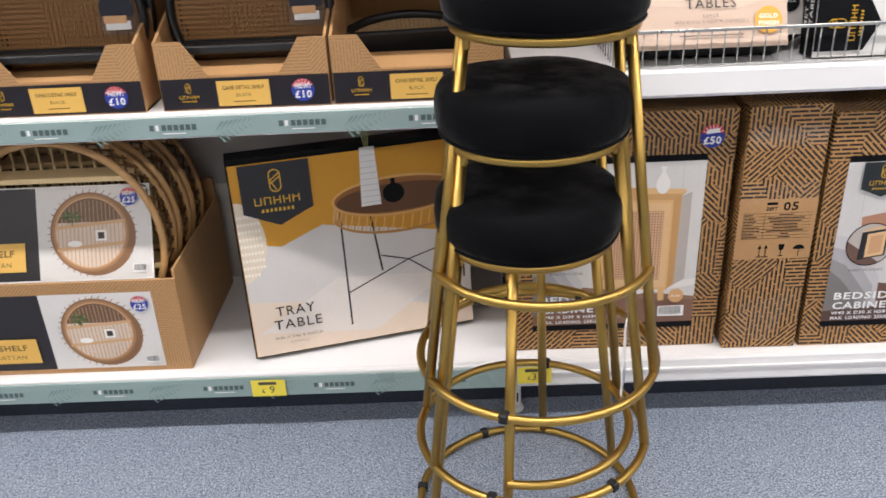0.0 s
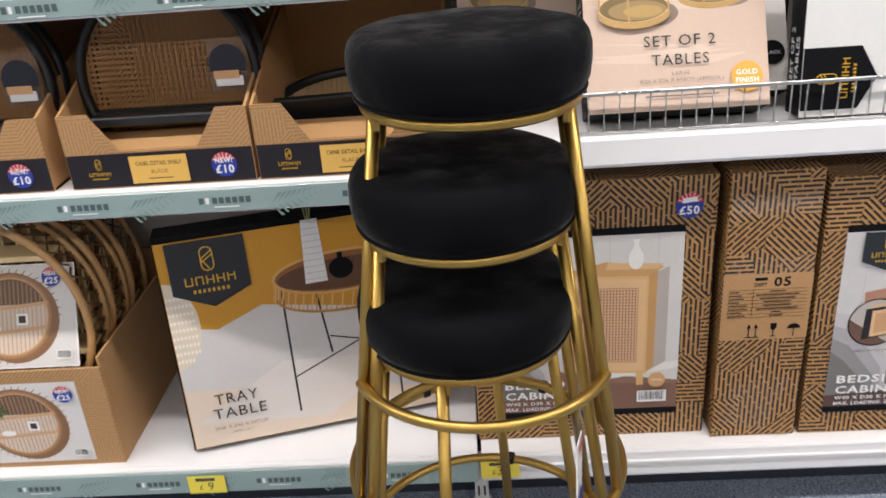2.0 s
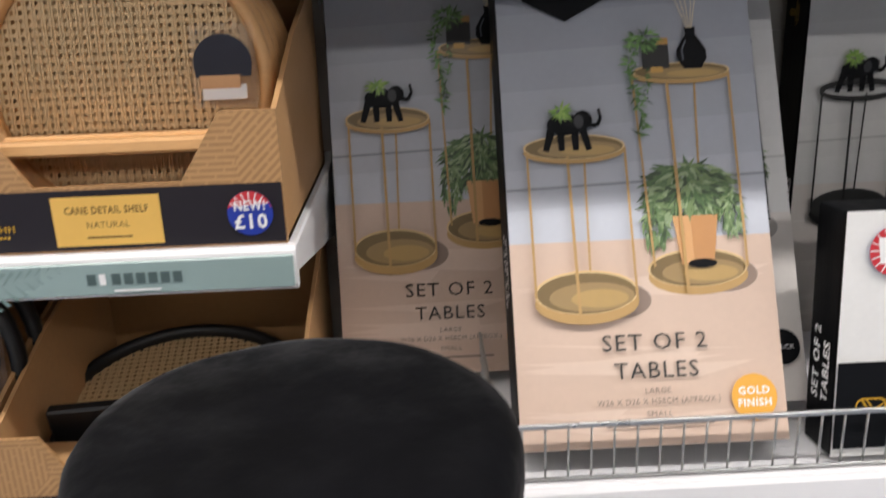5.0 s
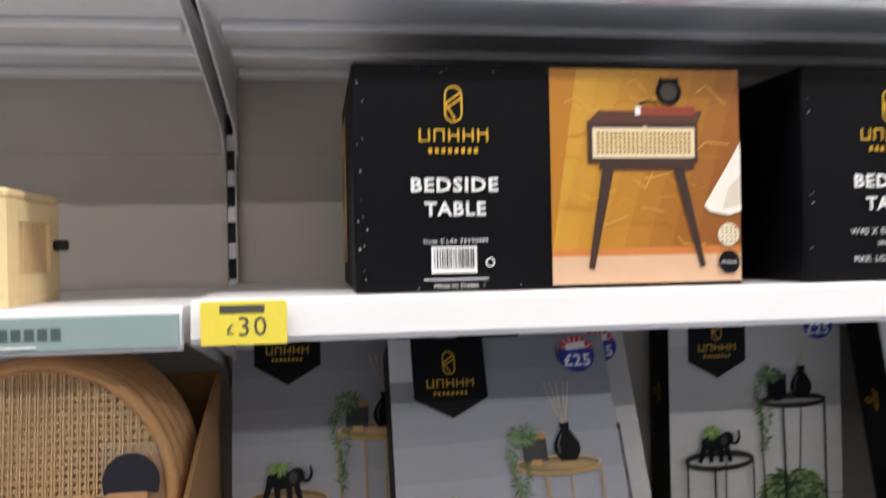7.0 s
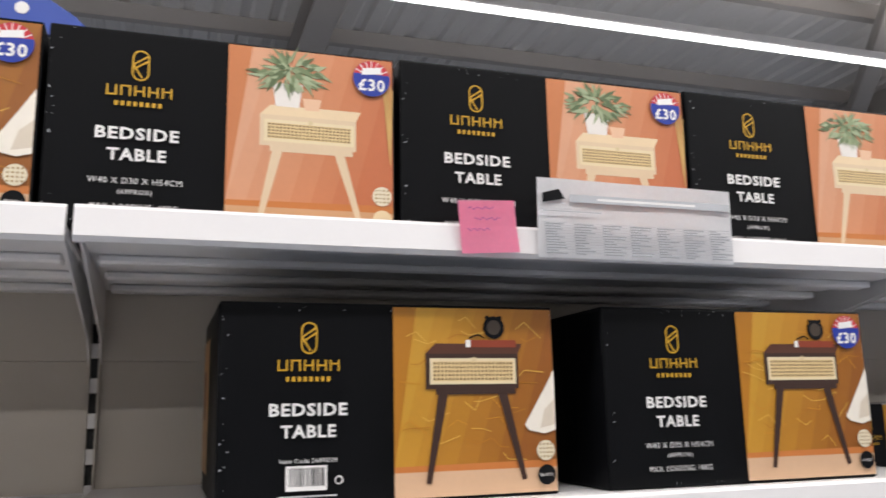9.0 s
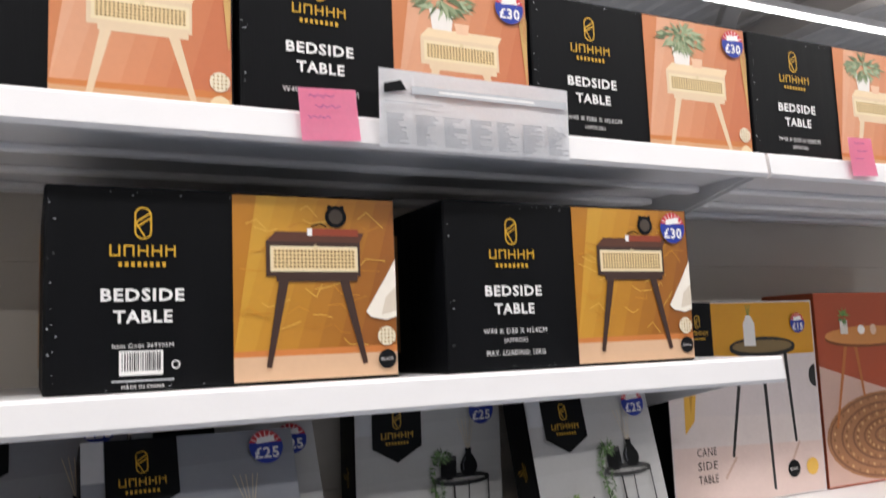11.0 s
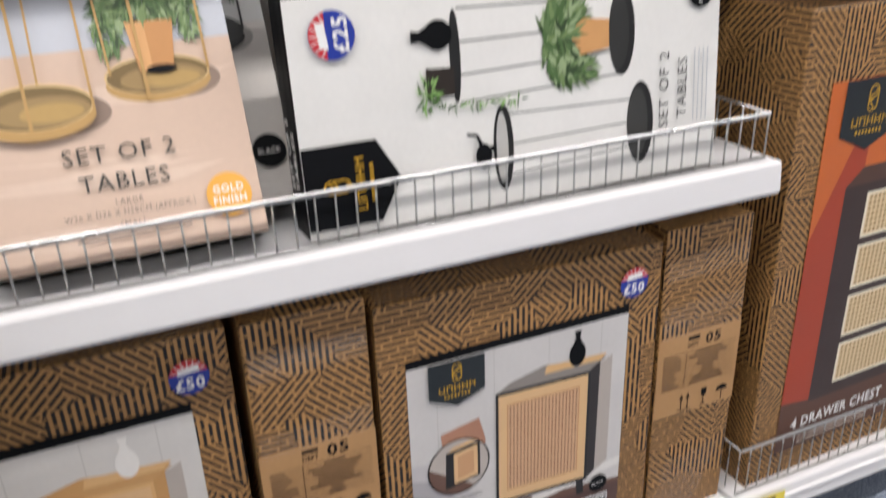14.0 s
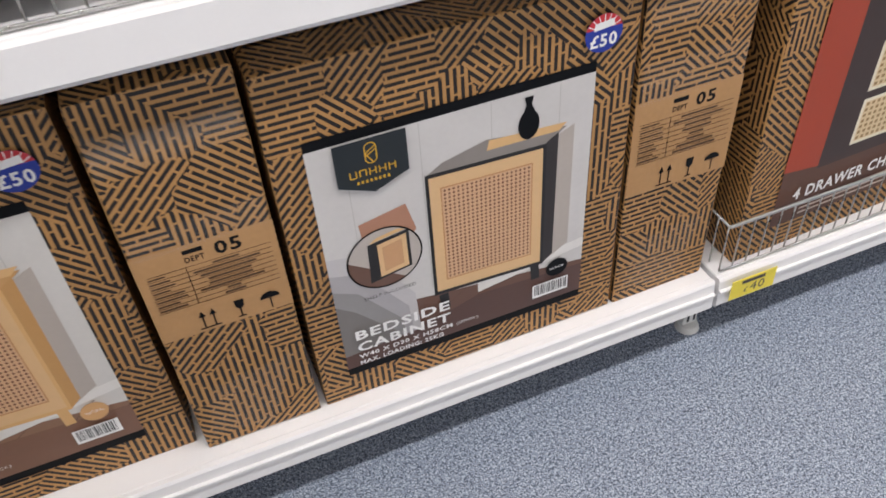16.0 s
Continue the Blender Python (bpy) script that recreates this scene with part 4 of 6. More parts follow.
def side_tables_carton(m, gold, W=0.295, H=0.600, D=0.072, seed=0, label="", text=True, price=True):
    t = thing("side_tables_carton", label, "carton", m, "side table set cartons")
    rnd = random.Random(seed)
    carton_body(W, D, H, BLACK_CARD, t, seed)
    sh = Sheet()
    side_tables_art(sh, W, H, gold, rnd)
    sh.emit("photo_print", t, "printed photograph of two " + ("gold" if gold else "black") + " side tables with plants")
    sh = Sheet(lift=0.004)
    sh.rect(0.001, H * 0.90, 0.030, H - 0.001, ink("#c9cacc"))
    pennant(sh, 0.031, 0.031 + W * 0.325, H - 0.001, H * 0.182)
    sh.emit("badge", t, "dark pointed badge with a gold mark")
    sh = Sheet(lift=0.005)
    dk = ink("#2d2a28")
    sh.text("SET OF 2", W * 0.52, H * 0.192, 0.0175, dk, width=0.115)
    sh.text("TABLES", W * 0.52, H * 0.140, 0.0175, dk, width=0.092)
    sh.emit("lettering", t, "dark spaced lettering")
    sh = Sheet(lift=0.005)
    g2 = ink("#7d7068")
    sh.text("LARGE", W * 0.52, H * 0.102, 0.006, g2, width=0.028)
    sh.text("W26 X D26 X H58CM (APPROX.)", W * 0.52, H * 0.083, 0.0062, g2, width=0.135)
    sh.text("SMALL", W * 0.52, H * 0.060, 0.006, g2, width=0.028)
    sh.rect(W * 0.32, H * 0.038, W * 0.72, H * 0.042, g2)
    sh.emit("small_print", t, "grey small print")
    if gold:
        sh = Sheet(lift=0.005)
        sh.disc(W * 0.875, H * 0.082, 0.025, ink("#e6a942"))
        sh.text("GOLD", W * 0.875, H * 0.094, 0.008, WHITE_INK, True)
        sh.text("FINISH", W * 0.875, H * 0.072, 0.008, WHITE_INK, True)
        sh.emit("finish_sticker", t, "round amber sticker")
    else:
        sh = Sheet(lift=0.005)
        sh.disc(W * 0.90, H * 0.11, 0.021, BLACK_INK)
        sh.text("BLACK", W * 0.90, H * 0.11, 0.006, WHITE_INK)
        sh.emit("finish_sticker", t, "round black sticker")
    if price:
        sticker(t, W * 0.855, H * 0.950, 0.025, "£25", lift=0.006)
    sh = Sheet(face="left", lift=0.0016)
    sh.turn = (-D * 0.45, H * 0.34, 90)
    sh.text("SET OF 2", 0, 0, 0.013, WHITE_INK, True, width=0.085)
    sh.text("TABLES", 0, -0.022, 0.013, WHITE_INK, True, width=0.07)
    sh.turn = (-D * 0.5, H * 0.78, 90)
    brand_block(sh, 0, 0, 0.016)
    sh.emit("spine_lettering", t, "white lettering on the narrow side")
    return t


GL = "tall carton picturing two gold side tables, "
KL = "tall carton picturing two black side tables, "
side_tables_carton(lean_pose(0.212, 0.032, 0.8175, 25.0), True, H=0.590, seed=11, label=GL + "leaning back on the shelf")
side_tables_carton(lean_pose(0.286, 0.114, 0.8175, 25.0), False, W=0.280, H=0.590, seed=12, label=KL + "leaning behind another carton")
side_tables_carton(lean_pose(0.004, 0.262, 0.8020, 12.0), True, W=0.280, H=0.606, seed=13, label=GL + "upright at the shelf back")
side_tables_carton(lean_pose(0.642, 0.375, 0.7865), False, W=0.283, H=0.590, seed=14, label=KL + "upright at the shelf back")
side_tables_carton(lean_pose(0.924, 0.150, 0.8045, 14.0), False, W=0.270, H=0.586, seed=15, label=KL + "leaning back on the shelf")


def lying_carton():
    """The same carton on its long edge: its photograph lies on its side."""
    W, H, D = 0.276, 0.592, 0.060
    m = lean_pose(0.552, 0.032, 0.7920, 5.0, 0, 0)
    t = thing("side_tables_carton", "white and black side tables carton lying on its long edge", "carton", m, "side table set cartons")
    rnd = random.Random(21)
    carton_body(H, D, W, BLACK_CARD, t, 21)
    turn = (H, 0.0, 90)
    pale = ink("#e4e2de")
    sh = Sheet(turn=turn)
    P = lambda u, v: (u * W, v * H)
    sh.rect(0.001, 0.001, W - 0.001, H - 0.001, pale)
    black = ink("#1a1a1a")
    for u0, u1, v0, v1 in ((0.50, 0.53, 0.655, 0.26), (0.62, 0.64, 0.655, 0.26), (0.76, 0.76, 0.655, 0.26), (0.90, 0.88, 0.655, 0.26)):
        sh.line([P(u0, v0), P(u1, v1)], 0.003, ink("#8b8b88"))
    for u0, u1 in ((0.14, 0.17), (0.28, 0.29), (0.42, 0.40)):
        sh.line([P(u0, 0.56), P(u1, 0.24)], 0.0028, ink("#9a9a96"))
    sh.disc(*P(0.72, 0.265), W * 0.2, black, ry=H * 0.034)
    sh.disc(*P(0.72, 0.272), W * 0.17, ink("#2c2c2b"), ry=H * 0.026)
    sh.disc(*P(0.28, 0.215), W * 0.2, black, ry=H * 0.036)
    sh.disc(*P(0.28, 0.222), W * 0.17, ink("#3a3a38"), ry=H * 0.028)
    sh.disc(*P(0.70, 0.662), W * 0.2, black, ry=H * 0.012)
    sh.disc(*P(0.27, 0.562), W * 0.2, black, ry=H * 0.024)
    sh.disc(*P(0.27, 0.565), W * 0.165, ink("#b9b7b3"), ry=H * 0.014)
    potted_fern(sh, P, 0.72, 0.35, W * 0.215, ink("#cf9a63"), rnd)
    x, y = P(0.80, 0.668)
    sh.disc(x, y + 0.018, 0.0175, BLACK_INK, ry=0.018)
    sh.poly([(x - 0.013, y + 0.028), (x + 0.013, y + 0.028), (x + 0.0055, y + 0.042), (x + 0.007, y + 0.052), (x - 0.007, y + 0.052), (x - 0.0055, y + 0.042)], BLACK_INK)
    x, y = P(0.60, 0.668)
    sh.poly([(x - 0.016, y), (x + 0.016, y), (x + 0.018, y + 0.036), (x - 0.018, y + 0.036)], ink("#2a211b"))
    greens = [ink("#55793f"), ink("#8db56a"), ink("#395227")]
    sh.leaves(x - 0.012, y + 0.035, 0.02, 0.014, 40, greens, 0.009, rnd)
    for i in range(40):
        sh.leaves(x - 0.032, y + 0.02 - i * 0.0028, 0.004, 0.003, 1, greens, 0.007, rnd)
    x, y = P(0.25, 0.582)
    sh.disc(x, y + 0.018, 0.016, BLACK_INK, ry=0.011)
    sh.line([(x + 0.012, y + 0.02), (x + 0.027, y + 0.026), (x + 0.03, y + 0.04)], 0.005, BLACK_INK, 0.003)
    for d in (-0.01, 0.008):
        sh.rect(x + d - 0.0035, y, x + d + 0.0035, y + 0.014, BLACK_INK)
    sh.emit("photo_print", t, "printed photograph of two black side tables, turned sideways")
    sh = Sheet(lift=0.004, turn=turn)
    pennant(sh, 0.012, 0.012 + W * 0.36, H - 0.001, H * 0.20)
    sh.emit("badge", t, "dark pointed badge with a gold mark")
    sh = Sheet(lift=0.004, turn=turn)
    sh.disc(W * 0.86, 0.035, 0.0195, BLACK_INK)
    sh.text("BLACK", W * 0.86, 0.035, 0.006, WHITE_INK, width=0.026)
    sh.emit("finish_sticker", t, "round black sticker")
    sh = Sheet(lift=0.004, turn=turn)
    sh.text("SET OF 2", W * 0.42, H * 0.155, 0.015, ink("#222222"), width=0.10)
    sh.text("TABLES", W * 0.42, H * 0.105, 0.015, ink("#222222"), width=0.08)
    for k in range(4):
        sh.rect(W * 0.25, H * (0.07 - 0.012 * k), W * 0.6, H * (0.073 - 0.012 * k), PAPER_GREY)
    sh.emit("lettering", t, "dark lettering")
    sticker(t, 0.052, W * 0.845, 0.027, "£25", tilt=90, lift=0.005)
    sh = Sheet(face="top", lift=W + 0.0012)
    for i in range(9):
        sh.rect(0.13 + i * 0.021, 0.012, 0.146 + i * 0.021, 0.026, WHITE_INK)
    sh.emit("edge_print", t, "white bars of small print on the top edge")
    sh = Sheet(face="left", lift=0.0014)
    sh.turn = (-D * 0.5, W * 0.36, 90)
    sh.text("SET OF 2", 0, 0.010, 0.013, WHITE_INK, True, width=0.085)
    sh.text("TABLES", -0.006, -0.012, 0.013, WHITE_INK, True, width=0.07)
    sh.emit("end_print", t, "white lettering on the end")


lying_carton()


# ---- flat-packed cane cabinets in hatched cartons
def cabinet_carton(x, y, wd, z1, natural, seed, label):
    t = thing("cabinet_carton", label, "carton", lean_pose(x, y, 0.1524), "cabinet cartons")
    H = z1 - 0.152
    rnd = random.Random(seed)
    carton_body(wd, 0.36, H, HATCH, t, seed)
    px0, px1, pz0, pz1 = wd * 0.087, wd * 0.876, H * 0.092, H * 0.832
    W, Hh = px1 - px0, pz1 - pz0
    P = lambda u, v: (px0 + u * W, pz0 + v * Hh)
    sh = Sheet()
    sh.rect(px0, pz0, px1, pz1, BLACK_INK)
    sh.poly([P(0, 0.035), P(1, 0.035), P(1, 0.965), P(0, 0.965)], ink("#d3cfca") if natural else ink("#cfcbc8"))
    sh.poly([P(0, 0.035), P(1, 0.035), P(1, 0.19), P(0, 0.30)], ink("#8d6b56") if natural else ink("#6b4d40"))
    sh.poly([P(0, 0.035), P(1, 0.035), P(1, 0.10), P(0, 0.16)], ink("#7a5542") if natural else ink("#553a30"))
    for i in range(5):
        sh.line([P(0.2 * i, 0.04), P(0.3 + 0.2 * i, 0.24)], 0.0008, ink("#5f4337"))
    for i in range(4):
        sh.line([P(0.12 + 0.25 * i, 0.3), P(0.12 + 0.25 * i, 0.96)], 0.001, ink("#bdb9b4"))
    sh.poly([P(0.55, 0.20), P(1, 0.26), P(1, 0.30), P(0.55, 0.245)], ink("#e2ded9"))
    # soft folds of a bed at the picture's edge, and a warm chair back
    for i, tone in enumerate(("#c4c0c0", "#aca8aa", "#93908f", "#7b7673")):
        sh.poly([P(0, 0.56 - 0.07 * i), P(0.13 - 0.02 * i, 0.54 - 0.08 * i), P(0.30 - 0.03 * i, 0.30 - 0.05 * i), P(0.31 - 0.03 * i, 0.10), P(0, 0.06)], ink(tone))
    if not natural:
        sh.poly([P(0.13, 0.66), P(0.30, 0.69), P(0.33, 0.58), P(0.30, 0.54), P(0.14, 0.56)], ink("#b07f66"))
    sh.poly([P(0, 0.035), P(1, 0.035), P(1, 0.17), P(0.55, 0.19), P(0.30, 0.12), P(0, 0.10)], ink("#7f5c4a") if natural else ink("#5a4038"))
    frame_c = ink("#d9ac74") if natural else ink("#1d1a1a")
    side = ink("#c3945c") if natural else ink("#302a29")
    wood = ink("#dcb27c")
    # shade that the photograph shows on its wall
    sh.poly([P(0.84, 0.25), P(0.93, 0.30), P(0.93, 0.80), P(0.84, 0.765)], ink("#b5aba2"))
    sh.poly([P(0.375, 0.765), P(0.825, 0.75), P(0.90, 0.80), P(0.60, 0.835), P(0.44, 0.80)], ink("#c99a63") if natural else ink("#8d857f"))
    sh.poly([P(0.60, 0.795), P(0.87, 0.79), P(0.90, 0.815), P(0.61, 0.83)], wood)
    sh.poly([P(0.82, 0.235), P(0.865, 0.27), P(0.87, 0.785), P(0.825, 0.76)], side)
    q = [P(0.375, 0.255), P(0.825, 0.235), P(0.825, 0.755), P(0.375, 0.77)]
    sh.poly(q, frame_c)
    ins = lambda k: [(q[0][0] * (1 - u) * (1 - v) + q[1][0] * u * (1 - v) + q[2][0] * u * v + q[3][0] * (1 - u) * v, q[0][1] * (1 - u) * (1 - v) + q[1][1] * u * (1 - v) + q[2][1] * u * v + q[3][1] * (1 - u) * v) for u, v in ((k, k), (1 - k, k), (1 - k, 1 - k), (k, 1 - k))]
    sh.poly(ins(0.028), ink("#dcb585"))
    sh.poly(ins(0.115), ink("#c08a5c"))
    sh.poly(ins(0.125), ink("#d3a983"))
    A, B, C, D = ins(0.13)
    hole = ink("#74432a")
    for i in range(20):
        for j in range(25):
            u, v = (i + 0.5) / 20, (j + 0.5) / 25
            x_ = (A[0] * (1 - u) + B[0] * u) * (1 - v) + (D[0] * (1 - u) + C[0] * u) * v
            y_ = (A[1] * (1 - u) + B[1] * u) * (1 - v) + (D[1] * (1 - u) + C[1] * u) * v
            sh.poly([(x_ - 0.0019, y_), (x_, y_ - 0.0023), (x_ + 0.0019, y_), (x_, y_ + 0.0023)], hole, 0)
    sh.h += 5e-5
    for u, v in ((0.41, 0.25), (0.79, 0.24)):
        sh.line([P(u, v), P(u + 0.005, v - 0.07)], 0.013, frame_c)
    x_, y_ = P(0.755, 0.80)
    pot = ink("#e7e3de") if natural else BLACK_INK
    sh.disc(x_, y_ + 0.018, 0.014, pot, ry=0.021)
    sh.poly([(x_ - 0.009, y_ + 0.032), (x_ + 0.009, y_ + 0.032), (x_ + 0.0035, y_ + 0.046), (x_ + 0.006, y_ + 0.057), (x_ - 0.006, y_ + 0.057), (x_ - 0.0035, y_ + 0.046)], pot)
    # round inset picture
    cx, cy = P(0.205, 0.50)
    sh.disc(cx, cy, 0.048, ink("#b9afa7"))
    sh.disc(cx, cy, 0.048, ink("#6a4d40"), a0=170, a1=300, n=18)
    sh.poly([(cx - 0.022, cy - 0.036), (cx + 0.034, cy - 0.026), (cx + 0.034, cy + 0.036), (cx - 0.020, cy + 0.028)], frame_c)
    sh.poly([(cx - 0.008, cy - 0.030), (cx + 0.030, cy - 0.024), (cx + 0.030, cy + 0.030), (cx - 0.008, cy + 0.024)], ink("#dcb585"))
    sh.poly([(cx - 0.002, cy - 0.023), (cx + 0.024, cy - 0.018), (cx + 0.024, cy + 0.023), (cx - 0.002, cy + 0.018)], ink("#c99a70"))
    sh.poly([(cx - 0.018, cy + 0.029), (cx + 0.030, cy + 0.037), (cx + 0.020, cy + 0.041), (cx - 0.008, cy + 0.036)], wood)
    sh.ring(cx, cy, 0.0495, 0.0022, BLACK_INK)
    sh.emit("photo_print", t, "printed photograph of a cane-fronted bedside cabinet")
    sh = Sheet(lift=0.004)
    x_, y_ = P(0.085, 0.965)
    pennant(sh, x_, x_ + W * 0.24, y_, Hh * 0.19, ink("#1c2326"))
    sh.emit("badge", t, "dark pointed badge with a gold mark")
    sh = Sheet(lift=0.004)
    x_ = P(0.05, 0)[0]
    sh.text("BEDSIDE", x_, P(0, 0.196)[1], 0.0160, WHITE_INK, True, width=0.134, align="l")
    sh.text("CABINET", x_, P(0, 0.136)[1], 0.0160, WHITE_INK, True, width=0.134, align="l")
    sh.text("W40 X D30 X H58CM", x_, P(0, 0.090)[1], 0.0075, WHITE_INK, True, width=0.136, align="l")
    sh.text("(APPROX.)", x_ + 0.142, P(0, 0.088)[1], 0.0055, WHITE_INK, width=0.032, align="l")
    sh.text("MAX. LOADING: 25KG", x_, P(0, 0.058)[1], 0.0075, WHITE_INK, True, width=0.122, align="l")
    sh.emit("lettering", t, "bold white lettering")
    sh = Sheet(lift=0.004)
    sh.text("SHELF INCLUDED", cx, cy - 0.058, 0.0055, ink("#3c3634"), width=0.07)
    sh.emit("inset_caption", t, "dark caption")
    sh = Sheet(lift=0.004)
    sh.disc(*P(0.885, 0.20), 0.0165, ink("#cfa06c") if natural else BLACK_INK)
    sh.text("NATURAL" if natural else "BLACK", *P(0.885, 0.20), 0.0045, WHITE_INK, width=0.022)
    sh.emit("finish_sticker", t)
    sh = Sheet(lift=0.004)
    bx, by = P(0.78, 0.075)
    barcode(sh, bx, by, 0.056, 0.026, rnd)
    sh.emit("bar_code", t)
    sticker(t, wd * 0.885, H * 0.900, 0.024, "£50")
    # crinkled clear wrap over the top edge
    sh = Sheet(face="top", lift=H + 0.0012)
    sh.rect(0.01, 0.006, wd - 0.01, 0.34, CLEAR)
    sh.emit("shrink_wrap", t, "clear glossy film over the top")
    return t


def cabinet_carton_end(x, wd, z1, lz0, lz1, seed, label):
    """The narrow end of a cabinet carton, with its handling label."""
    t = thing("cabinet_carton", label, "carton", lean_pose(x, 0.034, 0.1524), "cabinet cartons")
    H = z1 - 0.152
    rnd = random.Random(seed)
    carton_body(wd, 0.38, H, HATCH, t, seed)
    a, b_ = lz0 - 0.152, lz1 - 0.152
    sh = Sheet()
    sh.rect(0.0, a, wd, b_, KRAFT)
    L = b_ - a
    sh.text("DEPT", wd * 0.42, b_ - L * 0.16, 0.0075, BLACK_INK, True, width=0.022)
    sh.rect(wd * 0.35, b_ - L * 0.10, wd * 0.49, b_ - L * 0.055, BLACK_INK)
    sh.text("05", wd * 0.66, b_ - L * 0.125, 0.0175, BLACK_INK, True, width=0.030)
    for k in range(9):
        v = b_ - L * (0.235 + 0.052 * k)
        sh.rect(wd * 0.06, v, wd * 0.95, v + 0.0007, BLACK_INK)
        if k < 8:
            sh.rect(wd * 0.07, v - L * 0.034, wd * rnd.uniform(0.18, 0.30), v - L * 0.016, surface("brown_small_print", "#5a4028"))
            c, q = wd * 0.62, wd * rnd.uniform(0.05, 0.26)
            sh.rect(c - q, v - L * 0.036, c + q, v - L * 0.014, surface("brown_small_print", "#5a4028"))
    sh.rect(wd * 0.34, b_ - L * 0.65, wd * 0.345, b_ - L * 0.235, BLACK_INK)
    v = a + L * 0.05
    # two arrows, a glass and an umbrella
    for dx in (0.33, 0.41):
        sh.rect(wd * dx - 0.001, v, wd * dx + 0.001, v + L * 0.16, BLACK_INK)
        sh.poly([(wd * dx - 0.0042, v + L * 0.13), (wd * dx + 0.0042, v + L * 0.13), (wd * dx, v + L * 0.20)], BLACK_INK)
    sh.rect(wd * 0.29, v - 0.002, wd * 0.45, v, BLACK_INK)
    c = wd * 0.61
    sh.poly([(c - 0.006, v + L * 0.20), (c + 0.006, v + L * 0.20), (c + 0.005, v + L * 0.12), (c, v + L * 0.085), (c - 0.005, v + L * 0.12)], BLACK_INK)
    sh.rect(c - 0.0009, v, c + 0.0009, v + L * 0.09, BLACK_INK)
    sh.rect(c - 0.005, v - 0.001, c + 0.005, v + 0.001, BLACK_INK)
    c = wd * 0.84
    sh.disc(c, v + L * 0.11, 0.012, BLACK_INK, ry=0.010, a0=0, a1=180, n=14)
    sh.rect(c - 0.0008, v - 0.002, c + 0.0008, v + L * 0.12, BLACK_INK)
    sh.emit("handling_label", t, "plain kraft label with black handling print")
    for k in range(3):
        sh = Sheet(lift=0.003 + 0.0004 * k)
        v = H * rnd.uniform(0.7, 0.95)
        sh.poly([(0.004, v), (wd - 0.004, v + rnd.uniform(-0.02, 0.02)), (wd - 0.004, v - 0.03), (0.004, v - 0.035)], CLEAR)
        sh.emit("clear_tape", t, "clear glossy tape")
    sh = Sheet(lift=0.003)
    sh.poly([(0.01, H * 0.06), (wd * 0.6, H * 0.03), (wd * 0.9, H * 0.25), (0.03, H * 0.22)], CLEAR)
    sh.emit("shrink_wrap", t, "clear glossy film")
    return t


CL = "hatched brown carton picturing a %s cane cabinet, on the lowest shelf"
EL = "narrow hatched brown cabinet carton, end on, on the lowest shelf"
cabinet_carton(0.002, 0.054, 0.440, 0.695, True, 31, CL % "natural")
cabinet_carton_end(0.455, 0.158, 0.702, 0.372, 0.508, 32, EL)
cabinet_carton(0.622, 0.034, 0.450, 0.683, False, 33, CL % "black")
cabinet_carton_end(1.078, 0.160, 0.697, 0.362, 0.514, 34, EL)


